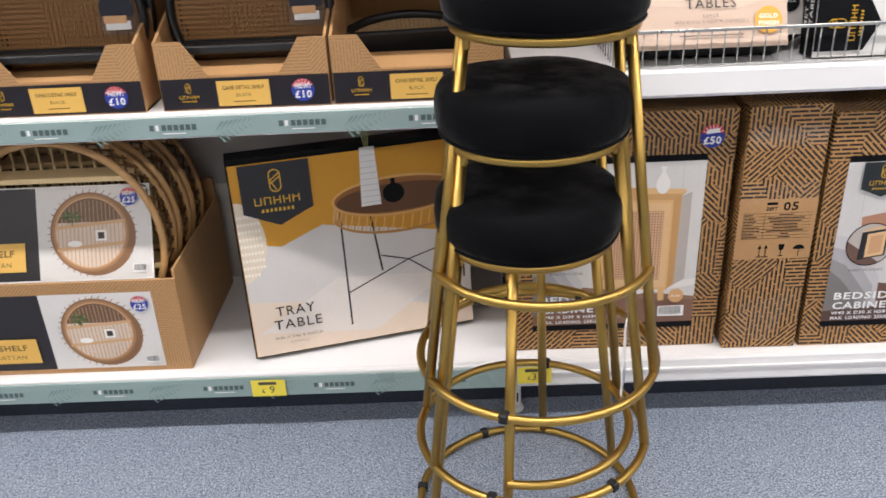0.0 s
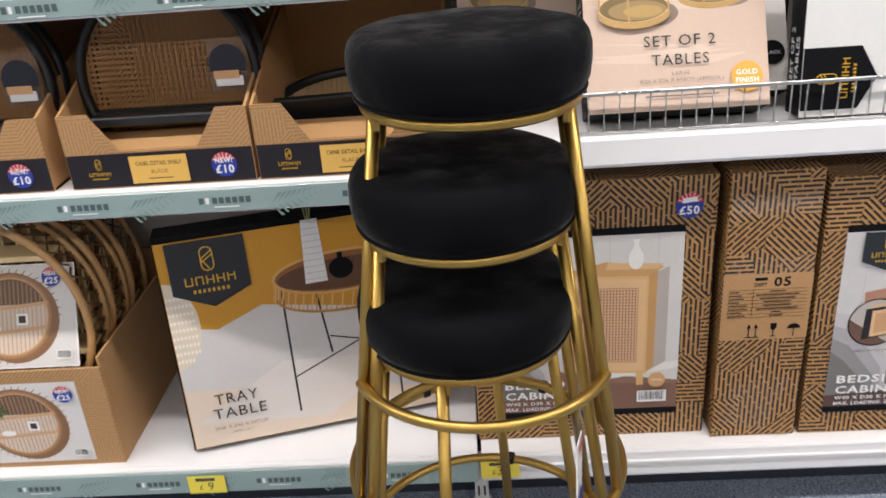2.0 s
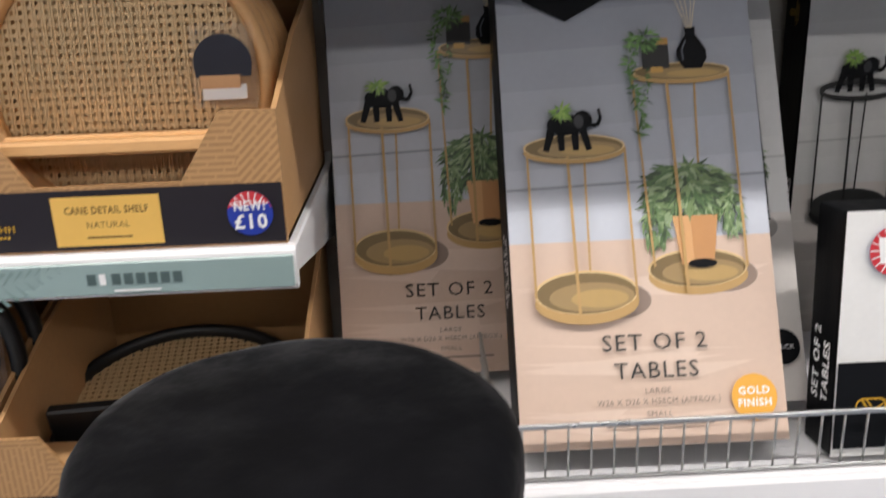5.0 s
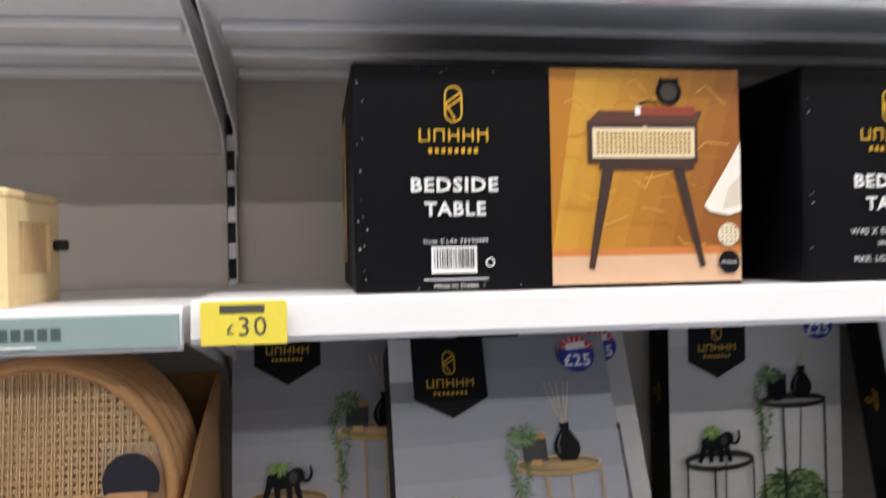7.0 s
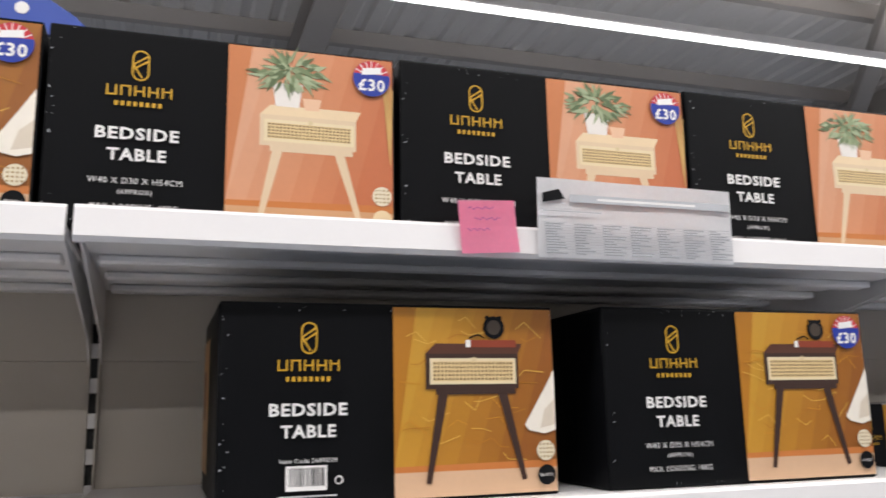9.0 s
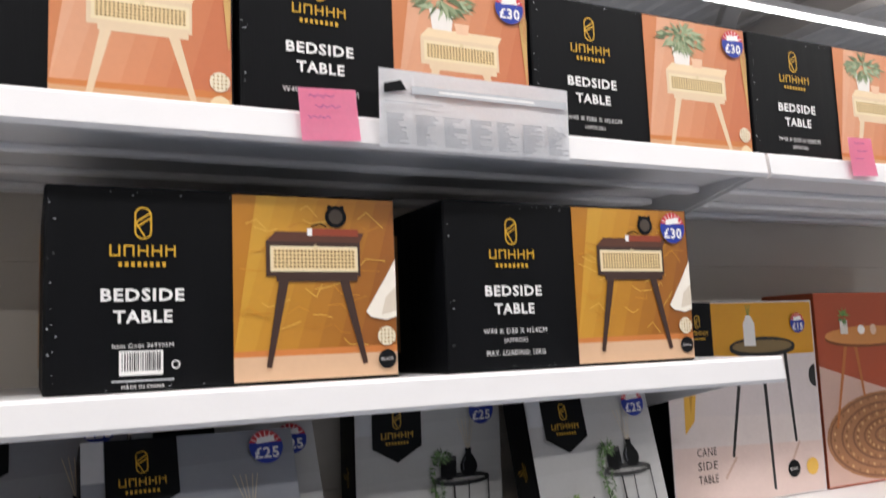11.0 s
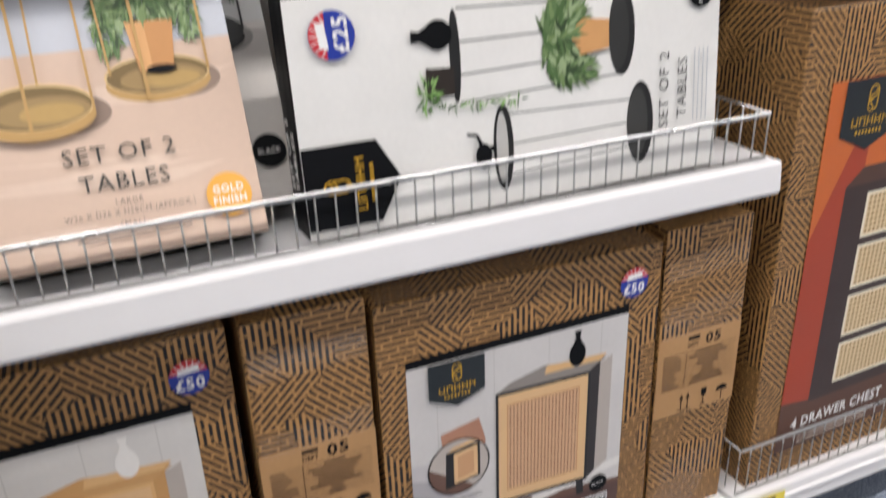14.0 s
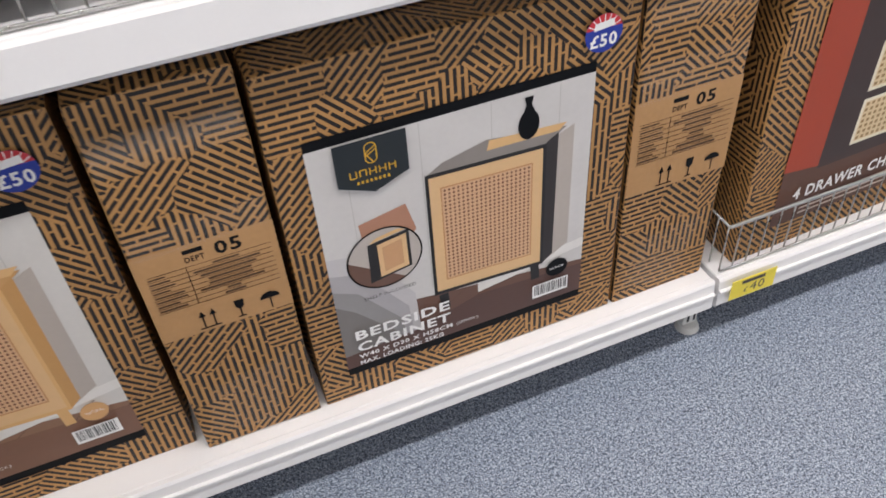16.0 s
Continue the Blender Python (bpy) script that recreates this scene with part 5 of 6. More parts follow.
# ---- tray table carton
def tray_carton():
    W, H = 0.507, 0.456
    t = thing("tray_table_carton", "flat carton picturing a rattan tray table, on the lowest shelf", "carton", lean_pose(-0.577, 0.045, 0.1605, 6.0, 15.0))
    rnd = random.Random(41)
    carton_body(W, 0.075, H, BLACK_CARD, t, 41)
    P = lambda u, v: (u * W, v * H)
    sh = Sheet()
    sh.rect(0.004, 0.004, W - 0.002, H - 0.012, ink("#c98f1e"))
    sh.poly([P(0.01, 0.60), P(0.18, 0.56), P(0.36, 0.64), P(1, 0.50), P(1, 0.01), P(0.01, 0.01)], ink("#cdc8c4"))
    sh.poly([P(0.01, 0.01), P(1, 0.01), P(1, 0.10), P(0.5, 0.22), P(0.01, 0.30)], ink("#dcc9b6"))
    sh.poly([P(0.04, 0.13), P(0.55, 0.05), P(0.9, 0.3), P(0.4, 0.36)], ink("#d8cfc8"))
    # knitted basket at the edge
    sh.disc(*P(0.010, 0.60), W * 0.11, ink("#dccdb8"), ry=H * 0.20, a0=-90, a1=90, n=20)
    for i in range(7):
        for j in range(9):
            u, v = 0.015 + 0.014 * i, 0.44 + 0.036 * j
            if ((u - 0.03) / 0.095) ** 2 + ((v - 0.60) / 0.19) ** 2 < 1:
                x, y = P(u, v)
                sh.poly([(x - 0.003, y), (x, y - 0.006), (x + 0.003, y), (x, y + 0.004)], ink("#efe6d6"), 3e-6)
    blk = ink("#1b1b1d")
    for pts in (((0.44, 0.70), (0.44, 0.10)), ((0.57, 0.66), (0.60, 0.36)), ((0.86, 0.66), (0.86, 0.08)), ((0.97, 0.70), (0.97, 0.26))):
        sh.line([P(*pts[0]), P(*pts[1])], 0.0042, blk)
    for pts in (((0.44, 0.27), (0.72, 0.40), (0.97, 0.47)), ((0.60, 0.44), (0.72, 0.40), (0.86, 0.28))):
        sh.line([P(*p) for p in pts], 0.003, blk)
    ratt = ink("#c08a4a")
    sh.disc(*P(0.70, 0.735), W * 0.285, ink("#8d5a28"), ry=H * 0.095)
    sh.disc(*P(0.70, 0.725), W * 0.27, ink("#5d3a1e"), ry=H * 0.07)
    cx, cy = P(0.70, 0.735)
    for k in range(44):
        a = radians(180 + k * 180 / 43)
        x, y = cx + W * 0.285 * math.cos(a), cy + H * 0.095 * math.sin(a)
        sh.line([(x - 0.004, y - 0.038), (x + 0.003, y - 0.004)], 0.0026, ratt if k % 2 else ink("#dcae70"))
    sh.ring(cx, cy, W * 0.29, 0.006, ink("#d3a160"), ry=H * 0.10)
    sh.ring(cx, cy - 0.040, W * 0.285, 0.006, ink("#b07f43"), ry=H * 0.10, a0=180, a1=360)
    x, y = P(0.58, 0.70)
    sh.poly([(x - 0.022, y), (x + 0.022, y), (x + 0.017, y + 0.13), (x - 0.015, y + 0.13)], ink("#e3e1df"))
    for k in range(9):
        sh.line([(x - 0.021 + 0.0006 * k, y + 0.008 + k * 0.013), (x + 0.021 - 0.0005 * k, y + 0.008 + k * 0.013)], 0.0014, ink("#bdbab8"))
    for d in (-0.008, 0.0, 0.008):
        sh.line([(x + d * 0.4, y + 0.13), (x + d, y + 0.165)], 0.0022, ink("#9fa86a"))
    x, y = P(0.68, 0.70)
    sh.disc(x, y + 0.022, 0.024, BLACK_INK, ry=0.022)
    sh.rect(x - 0.005, y + 0.04, x + 0.005, y + 0.055, BLACK_INK)
    sh.emit("photo_print", t, "printed photograph of a rattan tray table with a vase")
    sh = Sheet(lift=0.004)
    pennant(sh, W * 0.045, W * 0.335, H - 0.014, H * 0.30, ink("#1b1c20"))
    sh.emit("badge", t, "dark pointed badge with a gold mark")
    sh = Sheet(lift=0.004)
    dk = ink("#2a2624")
    sh.text("TRAY", W * 0.20, H * 0.235, 0.0225, dk, width=0.085)
    sh.text("TABLE", W * 0.205, H * 0.165, 0.0225, dk, width=0.105)
    sh.text("W46 X D46 X H47CM", W * 0.20, H * 0.095, 0.0075, ink("#7d736c"), width=0.105)
    sh.text("(APPROX.)", W * 0.20, H * 0.066, 0.005, ink("#8d837c"), width=0.04)
    sh.emit("lettering", t, "dark lettering")


tray_carton()


# ---- open display boxes with round cane shelves
def weave(R, pitch=0.0094):
    """Crossing strips of cane inside a circle, upright in x and z."""
    bm = bmesh.new()
    n = int(R / pitch)
    for i in range(-n, n + 1):
        c = i * pitch
        h = math.sqrt(max(0, R * R - c * c))
        if h < 0.004:
            continue
        for d in (-0.0016, 0.0016):
            slab(c + d - 0.0011, c + d + 0.0011, -0.0012, -0.0002, -h, h, bm=bm)
        slab(-h, h, 0.0002, 0.0011, c - 0.0024, c + 0.0024, bm=bm)
    return bm


WEAVE = mesh_of("cane_weave", weave(0.150), CANE)
WEAVE_SHADED = WEAVE.copy()
WEAVE_SHADED.materials[0] = CANE_SHADED


def cane_shelf(m, black, label, bag=True, pale=False):
    t = thing("cane_wall_shelf", label, "wall shelf", m, "round cane shelves")
    wood = BLACK_WOOD if black else OAK
    bm = hoop(0.1535, 0.0085, 0.155, k=8, n=56, upright=True, flat=1.5)
    part("rim", bm, wood, t)
    tagged(part("cane_weave", WEAVE_SHADED if black and not pale else WEAVE, None, t, m=pose(0, 0.004, 0.155)), kind="stuff")
    part("ledge", slab(-0.135, 0.135, -0.062, 0.006, 0.082, 0.098, 0.003), wood, t)
    if bag:
        b_ = part("hardware_bag", slab(0.075, 0.145, -0.017, -0.013, 0.125, 0.215, 0.0015), CLEAR, t, "clear bag of fittings")
        card = [(0.110 + 0.032 * math.cos(radians(a)), 0.172 + 0.032 * math.sin(radians(a))) for a in range(0, 181, 15)] + [(0.080, 0.158), (0.140, 0.158)]
        part("bag_card", prism(card, -0.0185, -0.0178), surface("bag_card_print", "#191b2c"), b_)
        part("bag_note", slab(0.086, 0.134, -0.0185, -0.0178, 0.134, 0.150, 0.0002), WHITE_INK, b_)
        part("bag_slip", slab(0.084, 0.128, -0.0192, -0.0186, 0.146, 0.160, 0.0002), surface("orange_slip", "#d9a878"), b_)
    return t


def display_box(x, z, wd, natural, seed, label):
    """Open-topped kraft display box with a notched front."""
    t = thing("display_box", label, "display box", pose(x, 0.015, z), "open display boxes")
    dp, th, ht, low = 0.36, 0.005, 0.128, 0.060
    a = wd * 0.22
    out = [(0, 0), (wd, 0), (wd, ht), (wd - wd * 0.16, ht), (wd - wd * 0.29, low + 0.003), (wd * 0.29, low + 0.003), (wd * 0.16, ht), (0, ht)]
    bm = prism(out, 0, th)
    uv_box(bm)
    part("front_panel", bm, HATCH_SOFT, t, "notched kraft front with faint hatching")
    bm = slab(0.0, wd, th, dp, 0, th)
    part("bottom_panel", bm, KRAFT_SHADED, t)
    part("back_panel", slab(0, wd, dp, dp + th, 0, 0.235), KRAFT_SHADED, t)
    for x0 in (0.0, wd - th):
        bm = bmesh.new()
        pts = [(th, 0), (dp, 0), (dp, 0.235), (th + 0.16, 0.185), (th, ht)]
        p0 = [bm.verts.new((x0, y, q)) for y, q in pts]
        p1 = [bm.verts.new((x0 + th, y, q)) for y, q in pts]
        bm.faces.new(p0)
        bm.faces.new(p1[::-1])
        for i in range(5):
            bm.faces.new((p0[(i + 1) % 5], p0[i], p1[i], p1[(i + 1) % 5]))
        bmesh.ops.recalc_face_normals(bm, faces=bm.faces)
        part("side_panel", bm, KRAFT, t)
    if not natural:
        tip = Matrix.Translation((0, 0.006, 0.061)) @ Matrix.Rotation(radians(9), 4, "X")
        part("inner_flap", slab(th, wd - th, 0.0, 0.078, 0.0, 0.003, m=tip), KRAFT, t, "plain kraft flap behind the front")
    sh = Sheet()
    sh.rect(0.001, 0.002, wd - 0.001, low, NAVY_INK)
    sh.emit("front_band", t, "aubergine-black printed band")
    sh = Sheet(lift=0.0008)
    brand_block(sh, wd * 0.165, low * 0.5, 0.019)
    sh.rect(wd * 0.335, low * 0.10, wd * 0.645, low * 0.90, GOLD_LABEL)
    sh.text("CANE DETAIL SHELF", wd * 0.49, low * 0.68, 0.0068, LABEL_INK, True, width=0.078)
    sh.text("NATURAL" if natural else "BLACK", wd * 0.49, low * 0.44, 0.0062, LABEL_INK, width=0.04 if natural else 0.028)
    sh.rect(wd * 0.425, low * 0.22, wd * 0.555, low * 0.25, LABEL_INK)
    sh.emit("label_print", t, "ochre label with brown lettering")
    sticker(t, wd * (0.90 if natural else 0.84), low * 0.52, 0.0215, "£10", True, lift=0.002)
    return t


DB = "open kraft display box with a dark printed band, on the shelf"
zb = 0.7465
display_box(-1.015, zb, 0.320, False, 51, DB)
display_box(-0.662, zb, 0.318, False, 52, DB)
display_box(-0.338, zb, 0.318, False, 53, "open kraft display box, nearly empty, on the shelf")
display_box(-0.338, 1.0725, 0.326, True, 54, "open kraft display box of natural cane shelves, dark printed band")
BS = "round black-rimmed cane wall shelf standing in its display box"
for i, (dy, q) in enumerate(((0.115, 9), (0.165, 9))):
    cane_shelf(lean_pose(-0.850, dy - 0.03, zb + 0.007, q - 3), True, BS, bag=(i == 0))
for i, (dy, q) in enumerate(((0.135, 9), (0.185, 9))):
    cane_shelf(lean_pose(-0.497, dy - 0.03, zb + 0.007, q - 3), True, BS, bag=(i == 0))
cane_shelf(Matrix.Translation((-0.18, 0.055, zb + 0.030)) @ pose(0, 0, 0, -78, 0, 6), True, "round black-rimmed cane wall shelf lying flat in its display box", bag=False, pale=True)
for i in range(5):
    cane_shelf(lean_pose(-0.171, 0.090 + 0.036 * i, 1.0795, 6) @ Matrix.Scale(0.905, 4), False, "round pale oak cane wall shelf standing in its display box", bag=(i == 0))


# ---- rattan ring shelves in their carton
def rattan_art(sh, x0, x1, z0, z1, rnd):
    W, H = x1 - x0, z1 - z0
    sh.rect(x0, z0, x1, z1, ink("#d8d4d0"))
    cx, cy, r = x0 + W * 0.47, z0 + H * 0.50, H * 0.44
    sh.disc(cx + r * 0.12, cy - r * 0.06, r, ink("#8a6446"))
    sh.disc(cx, cy, r, ink("#a67c58"))
    sh.disc(cx, cy, r * 0.86, ink("#d6c2b0"))
    sh.disc(cx, cy, r * 0.86, ink("#6d503d"), a0=18, a1=162, n=24)
    for k in range(17):
        u = -0.80 + k * 0.10
        h = math.sqrt(max(0.0, 0.72 - u * u))
        sh.line([(cx + u * r, cy - h * r), (cx + u * r, cy + h * 0.95 * r)], r * 0.018, ink("#b3906c"))
    for v in (-0.32, 0.22):
        h = math.sqrt(0.80 - v * v)
        sh.line([(cx - h * r, cy + (v - 0.08) * r), (cx + h * r, cy + (v + 0.06) * r)], r * 0.085, ink("#cfa67c"))
    sh.ring(cx, cy, r, r * 0.05, ink("#8d6644"))
    sh.ring(cx, cy, r * 0.89, r * 0.04, ink("#c89c70"))
    sh.rect(cx + r * 0.12, cy - r * 0.2, cx + r * 0.40, cy + r * 0.06, ink("#f0ece6"))
    sh.rect(cx + r * 0.18, cy - r * 0.15, cx + r * 0.34, cy + r * 0.01, ink("#3a302a"))
    sh.disc(cx - r * 0.4, cy - r * 0.26, r * 0.18, ink("#f0ece6"), ry=r * 0.08)
    sh.leaves(cx - r * 0.45, cy + r * 0.42, r * 0.16, r * 0.13, 20, [ink("#55703a"), ink("#3e552b")], r * 0.14, rnd)
    for k in range(40):
        a = radians(k * 9)
        sh.line([(cx + r * 0.98 * math.cos(a), cy + r * 0.98 * math.sin(a)), (cx + r * 1.12 * math.cos(a) + r * 0.05, cy + r * 1.08 * math.sin(a))], r * 0.02, ink("#8d6644"))


def rattan_front(t, sh, wd, z0, z1, seed, lift):
    """Printed panel: dark part with the mark and an ochre label, pale part with the photograph."""
    rnd = random.Random(seed)
    cut = wd - 0.245
    sh.rect(0.0, z0, cut, z1, ink("#211d22"))
    rattan_art(sh, cut, wd - 0.002, z0, z1, rnd)
    brand_block(sh, cut - 0.20, z0 + (z1 - z0) * 0.66, 0.034)
    sh.rect(cut - 0.31, z0 + 0.020, cut - 0.028, z0 + 0.082, GOLD_LABEL)
    sh.text("CM SHELF", cut - 0.105, z0 + 0.060, 0.0135, LABEL_INK, True, width=0.105)
    sh.text("NATURAL RATTAN", cut - 0.135, z0 + 0.036, 0.010, LABEL_INK, width=0.15)
    barcode(sh, wd - 0.042, z0 + 0.012, 0.030, 0.018, rnd)


def rattan_carton():
    W, ht, dp, th = 0.515, 0.228, 0.40, 0.006
    t = thing("rattan_shelf_carton", "open kraft carton with a printed front, holding rattan ring shelves", "carton", pose(-1.231, 0.03, 0.1524))
    bm = slab(0, W, 0, th, 0, ht, 0.0012)
    uv_box(bm)
    part("front_panel", bm, HATCH_SOFT, t)
    part("side_panel", slab(W - th, W, th, dp, 0, ht + 0.02, 0.0012), KRAFT, t, "torn kraft side")
    part("side_panel", slab(0, th, th, dp, 0, ht, 0.0012), KRAFT, t)
    part("back_panel", slab(th, W - th, dp - th, dp, 0, 0.30, 0.0012), KRAFT_SHADED, t)
    part("bottom_panel", slab(th, W - th, th, dp - th, 0, th), KRAFT_SHADED, t)
    sh = Sheet()
    rattan_front(t, sh, W - 0.055, 0.012, ht - 0.028, 61, 0)
    sh.emit("front_print", t, "dark and pale printed front with a ring shelf photograph")
    sticker(t, W - 0.085, ht - 0.055, 0.019, "£25", True, lift=0.004)
    # the sleeve of the unit inside, standing up behind the front
    sl = thing("shelf_sleeve", "printed card sleeve round a rattan ring shelf, leaning in its carton", "card sleeve", lean_pose(-1.246, 0.062, 0.366, 24.0, 0, 0))
    part("card", slab(0, 0.475, 0, 0.003, 0.0, 0.205, 0.0008), WHITE_INK, sl)
    sh = Sheet()
    rattan_front(sl, sh, 0.474, 0.004, 0.202, 62, 0)
    sh.emit("sleeve_print", sl, "dark and pale print with a ring shelf photograph")
    sticker(sl, 0.43, 0.178, 0.019, "£25", True, lift=0.004)


rattan_carton()


def rattan_ring(x, y, z, R, label):
    t = thing("rattan_ring_shelf", label, "wall shelf", lean_pose(x, y, z, 5), "rattan ring shelves")
    part("front_hoop", hoop(R, 0.0085, R, upright=True, n=64), RATTAN, t)
    part("rear_hoop", hoop(R, 0.0075, R, upright=True, n=64, cy=0.075), RATTAN, t)
    lat = bmesh.new()
    for k in range(46):
        a, b_ = radians(k * 360 / 46), radians((k + 1.6) * 360 / 46)
        c, d = radians((k + 1.6) * 360 / 46), radians(k * 360 / 46)
        rod((R * math.cos(a), 0.0, R + R * math.sin(a)), (R * math.cos(b_), 0.075, R + R * math.sin(b_)), 0.0022, lat, 5)
        rod((R * math.cos(c), 0.0, R + R * math.sin(c)), (R * math.cos(d), 0.075, R + R * math.sin(d)), 0.0022, lat, 5)
    part("lattice_band", lat, RATTAN_DARK, t, "crossed cane lattice between the hoops")
    n = 15
    for k in range(1, n):
        u = -R + 2 * R * k / n
        h = math.sqrt(R * R - u * u)
        part("back_stick", rod((u, 0.075, R - h + 0.005), (u, 0.075, R + h - 0.005), 0.0028, sides=6), PINE, t)
    for v in (0.14, -0.06):
        h = math.sqrt(R * R - v * v) - 0.004
        part("ledge", slab(-h, h, 0.0, 0.075, R + v - 0.006, R + v + 0.006, 0.002), PINE, t)


for i in range(3):
    rattan_ring(-0.971 + 0.004 * i, 0.080 + 0.098 * i, 0.168 + 0.050, 0.222, "round rattan ring shelf standing in its kraft carton")


# ---- right-hand bay
def photo_carton(name, label, x, y, z, wd, dp, ht, paint, body=None, yaw=0.0, seed=0):
    t = thing(name, label, "carton", lean_pose(x, y, z, 0, yaw))
    carton_body(wd, dp, ht, body or BLACK_CARD, t, seed)
    sh = Sheet()
    paint(sh, wd, ht, random.Random(seed))
    sh.emit("photo_print", t, "printed photograph and lettering")
    return t


def cane_side_table_art(sh, W, H, rnd):
    P = lambda u, v: (u * W, v * H)
    sh.rect(0.001, 0.001, W - 0.001, H - 0.001, ink("#cfc4c2"))
    sh.poly([P(0.01, 0.45), P(0.99, 0.40), P(0.99, 0.25), P(0.01, 0.22)], ink("#d3c7c3"))
    sh.poly([P(0.01, 0.01), P(0.99, 0.01), P(0.99, 0.26), P(0.01, 0.30)], ink("#d6bfb7"))
    sh.poly([P(0.30, 0.72), P(0.99, 0.72), P(0.99, 0.99), P(0.30, 0.99)], ink("#cf9320"))
    Q = lambda u, v: P(u - 0.02, v)
    blk = ink("#161616")
    for a, b_ in (((0.50, 0.73), (0.40, 0.23)), ((0.64, 0.73), (0.66, 0.045)), ((0.80, 0.73), (0.83, 0.27))):
        sh.line([Q(*a), Q(*b_)], 0.010, blk, 0.007)
    sh.disc(*Q(0.65, 0.755), W * 0.225, blk, ry=H * 0.045)
    sh.disc(*Q(0.65, 0.765), W * 0.205, ink("#7c6742"), ry=H * 0.032)
    sh.ring(*Q(0.65, 0.765), W * 0.225, 0.006, blk, ry=H * 0.05)
    x, y = Q(0.565, 0.77)
    sh.poly([(x - 0.016, y), (x + 0.016, y), (x + 0.016, y + 0.045), (x + 0.006, y + 0.062), (x - 0.006, y + 0.062), (x - 0.016, y + 0.045)], ink("#e4e1de"))
    for d in (-0.006, 0.0, 0.006):
        sh.line([(x + d * 0.3, y + 0.062), (x + d, y + 0.085)], 0.002, ink("#7d8a4a"))
    sh.poly([P(0.10, 0.78), P(0.185, 0.66), P(0.15, 0.42), P(0.09, 0.36)], ink("#d8a63a"))
    sh.poly([P(0.12, 0.72), P(0.16, 0.62), P(0.13, 0.45)], ink("#b98526"))
    sh.disc(*P(0.985, 0.60), W * 0.05, blk, ry=H * 0.06, a0=90, a1=270, n=12)
    sh.line([P(0.40, 0.23), P(0.32, 0.13)], 0.006, ink("#c4a596"))
    sh.line([P(0.83, 0.27), P(0.74, 0.12)], 0.006, ink("#c4a596"))
    sh.rect(*P(0.13, 0.70), *P(0.30, 0.995), BLACK_INK)
    x, y = P(0.21, 0.86)
    brand_block(sh, x, y, 0.026)
    for i, w_ in enumerate(("CANE", "SIDE", "TABLE")):
        sh.text(w_, P(0.21, 0)[0], P(0, 0.27 - 0.065 * i)[1], 0.0155, ink("#2c2826"), width=0.050)
    sh.disc(*P(0.775, 0.135), 0.0175, BLACK_INK)
    sh.text("BLACK", *P(0.775, 0.135), 0.005, WHITE_INK, width=0.022)
    sh.disc(*P(0.905, 0.135), 0.0175, ink("#dcae4a"))


def rug_table_art(sh, W, H, rnd):
    P = lambda u, v: (u * W, v * H)
    sh.rect(0.001, 0.001, W - 0.001, H - 0.001, ink("#a5492a"))
    sh.poly([P(0.0, 0.62), P(0.6, 0.46), P(1, 0.5), P(1, 0.01), P(0.0, 0.01)], ink("#c2a194"))
    sh.disc(*P(0.5, 0.24), W * 0.49, ink("#9c6b45"), ry=H * 0.23)
    for k in range(5):
        sh.ring(*P(0.5, 0.24), W * (0.47 - 0.09 * k), 0.006, ink("#7c4f30"), ry=H * (0.22 - 0.042 * k))
        for i in range(40):
            a = radians(i * 9 + k * 4)
            x, y = P(0.5, 0.24)
            sh.disc(x + W * (0.43 - 0.09 * k) * math.cos(a), y + H * (0.20 - 0.042 * k) * math.sin(a), 0.004, ink("#c79a6a") if i % 2 else ink("#85562f"), n=6)
            sh.h -= 2.8e-5
        sh.h += 4e-5
    wood = ink("#b0682f")
    for a, b_ in (((0.22, 0.72), (0.10, 0.30)), ((0.30, 0.72), (0.34, 0.45)), ((0.62, 0.72), (0.74, 0.28))):
        sh.line([P(*a), P(*b_)], 0.010, wood, 0.006)
    sh.disc(*P(0.42, 0.755), W * 0.36, ink("#7c4420"), ry=H * 0.05)
    sh.disc(*P(0.42, 0.77), W * 0.36, ink("#c78446"), ry=H * 0.05)
    x, y = P(0.22, 0.78)
    sh.rect(x - 0.012, y, x + 0.012, y + 0.03, ink("#e2d8cf"))
    sh.leaves(x, y + 0.036, 0.012, 0.012, 24, [ink("#55793f"), ink("#6f9a50")], 0.012, rnd)
    sh.disc(*P(0.36, 0.80), 0.012, ink("#efe9e4"), ry=0.010)
    sh.disc(*P(0.46, 0.80), 0.010, ink("#d8b8a2"), ry=0.012)


rsz = 1.1304
t = photo_carton("side_table_carton", "pale carton picturing a black cane side table, on the shelf", 1.246, 0.285, rsz, 0.412, 0.12, 0.40, cane_side_table_art, seed=71)
sticker(t, 0.362, 0.352, 0.021, "£15")
photo_carton("side_table_carton", "rust carton picturing a wooden table on a woven rug", 1.664, 0.283, rsz, 0.40, 0.14, 0.415, rug_table_art, body=surface("rust_board", "#9a4526"), yaw=0.5, seed=72)


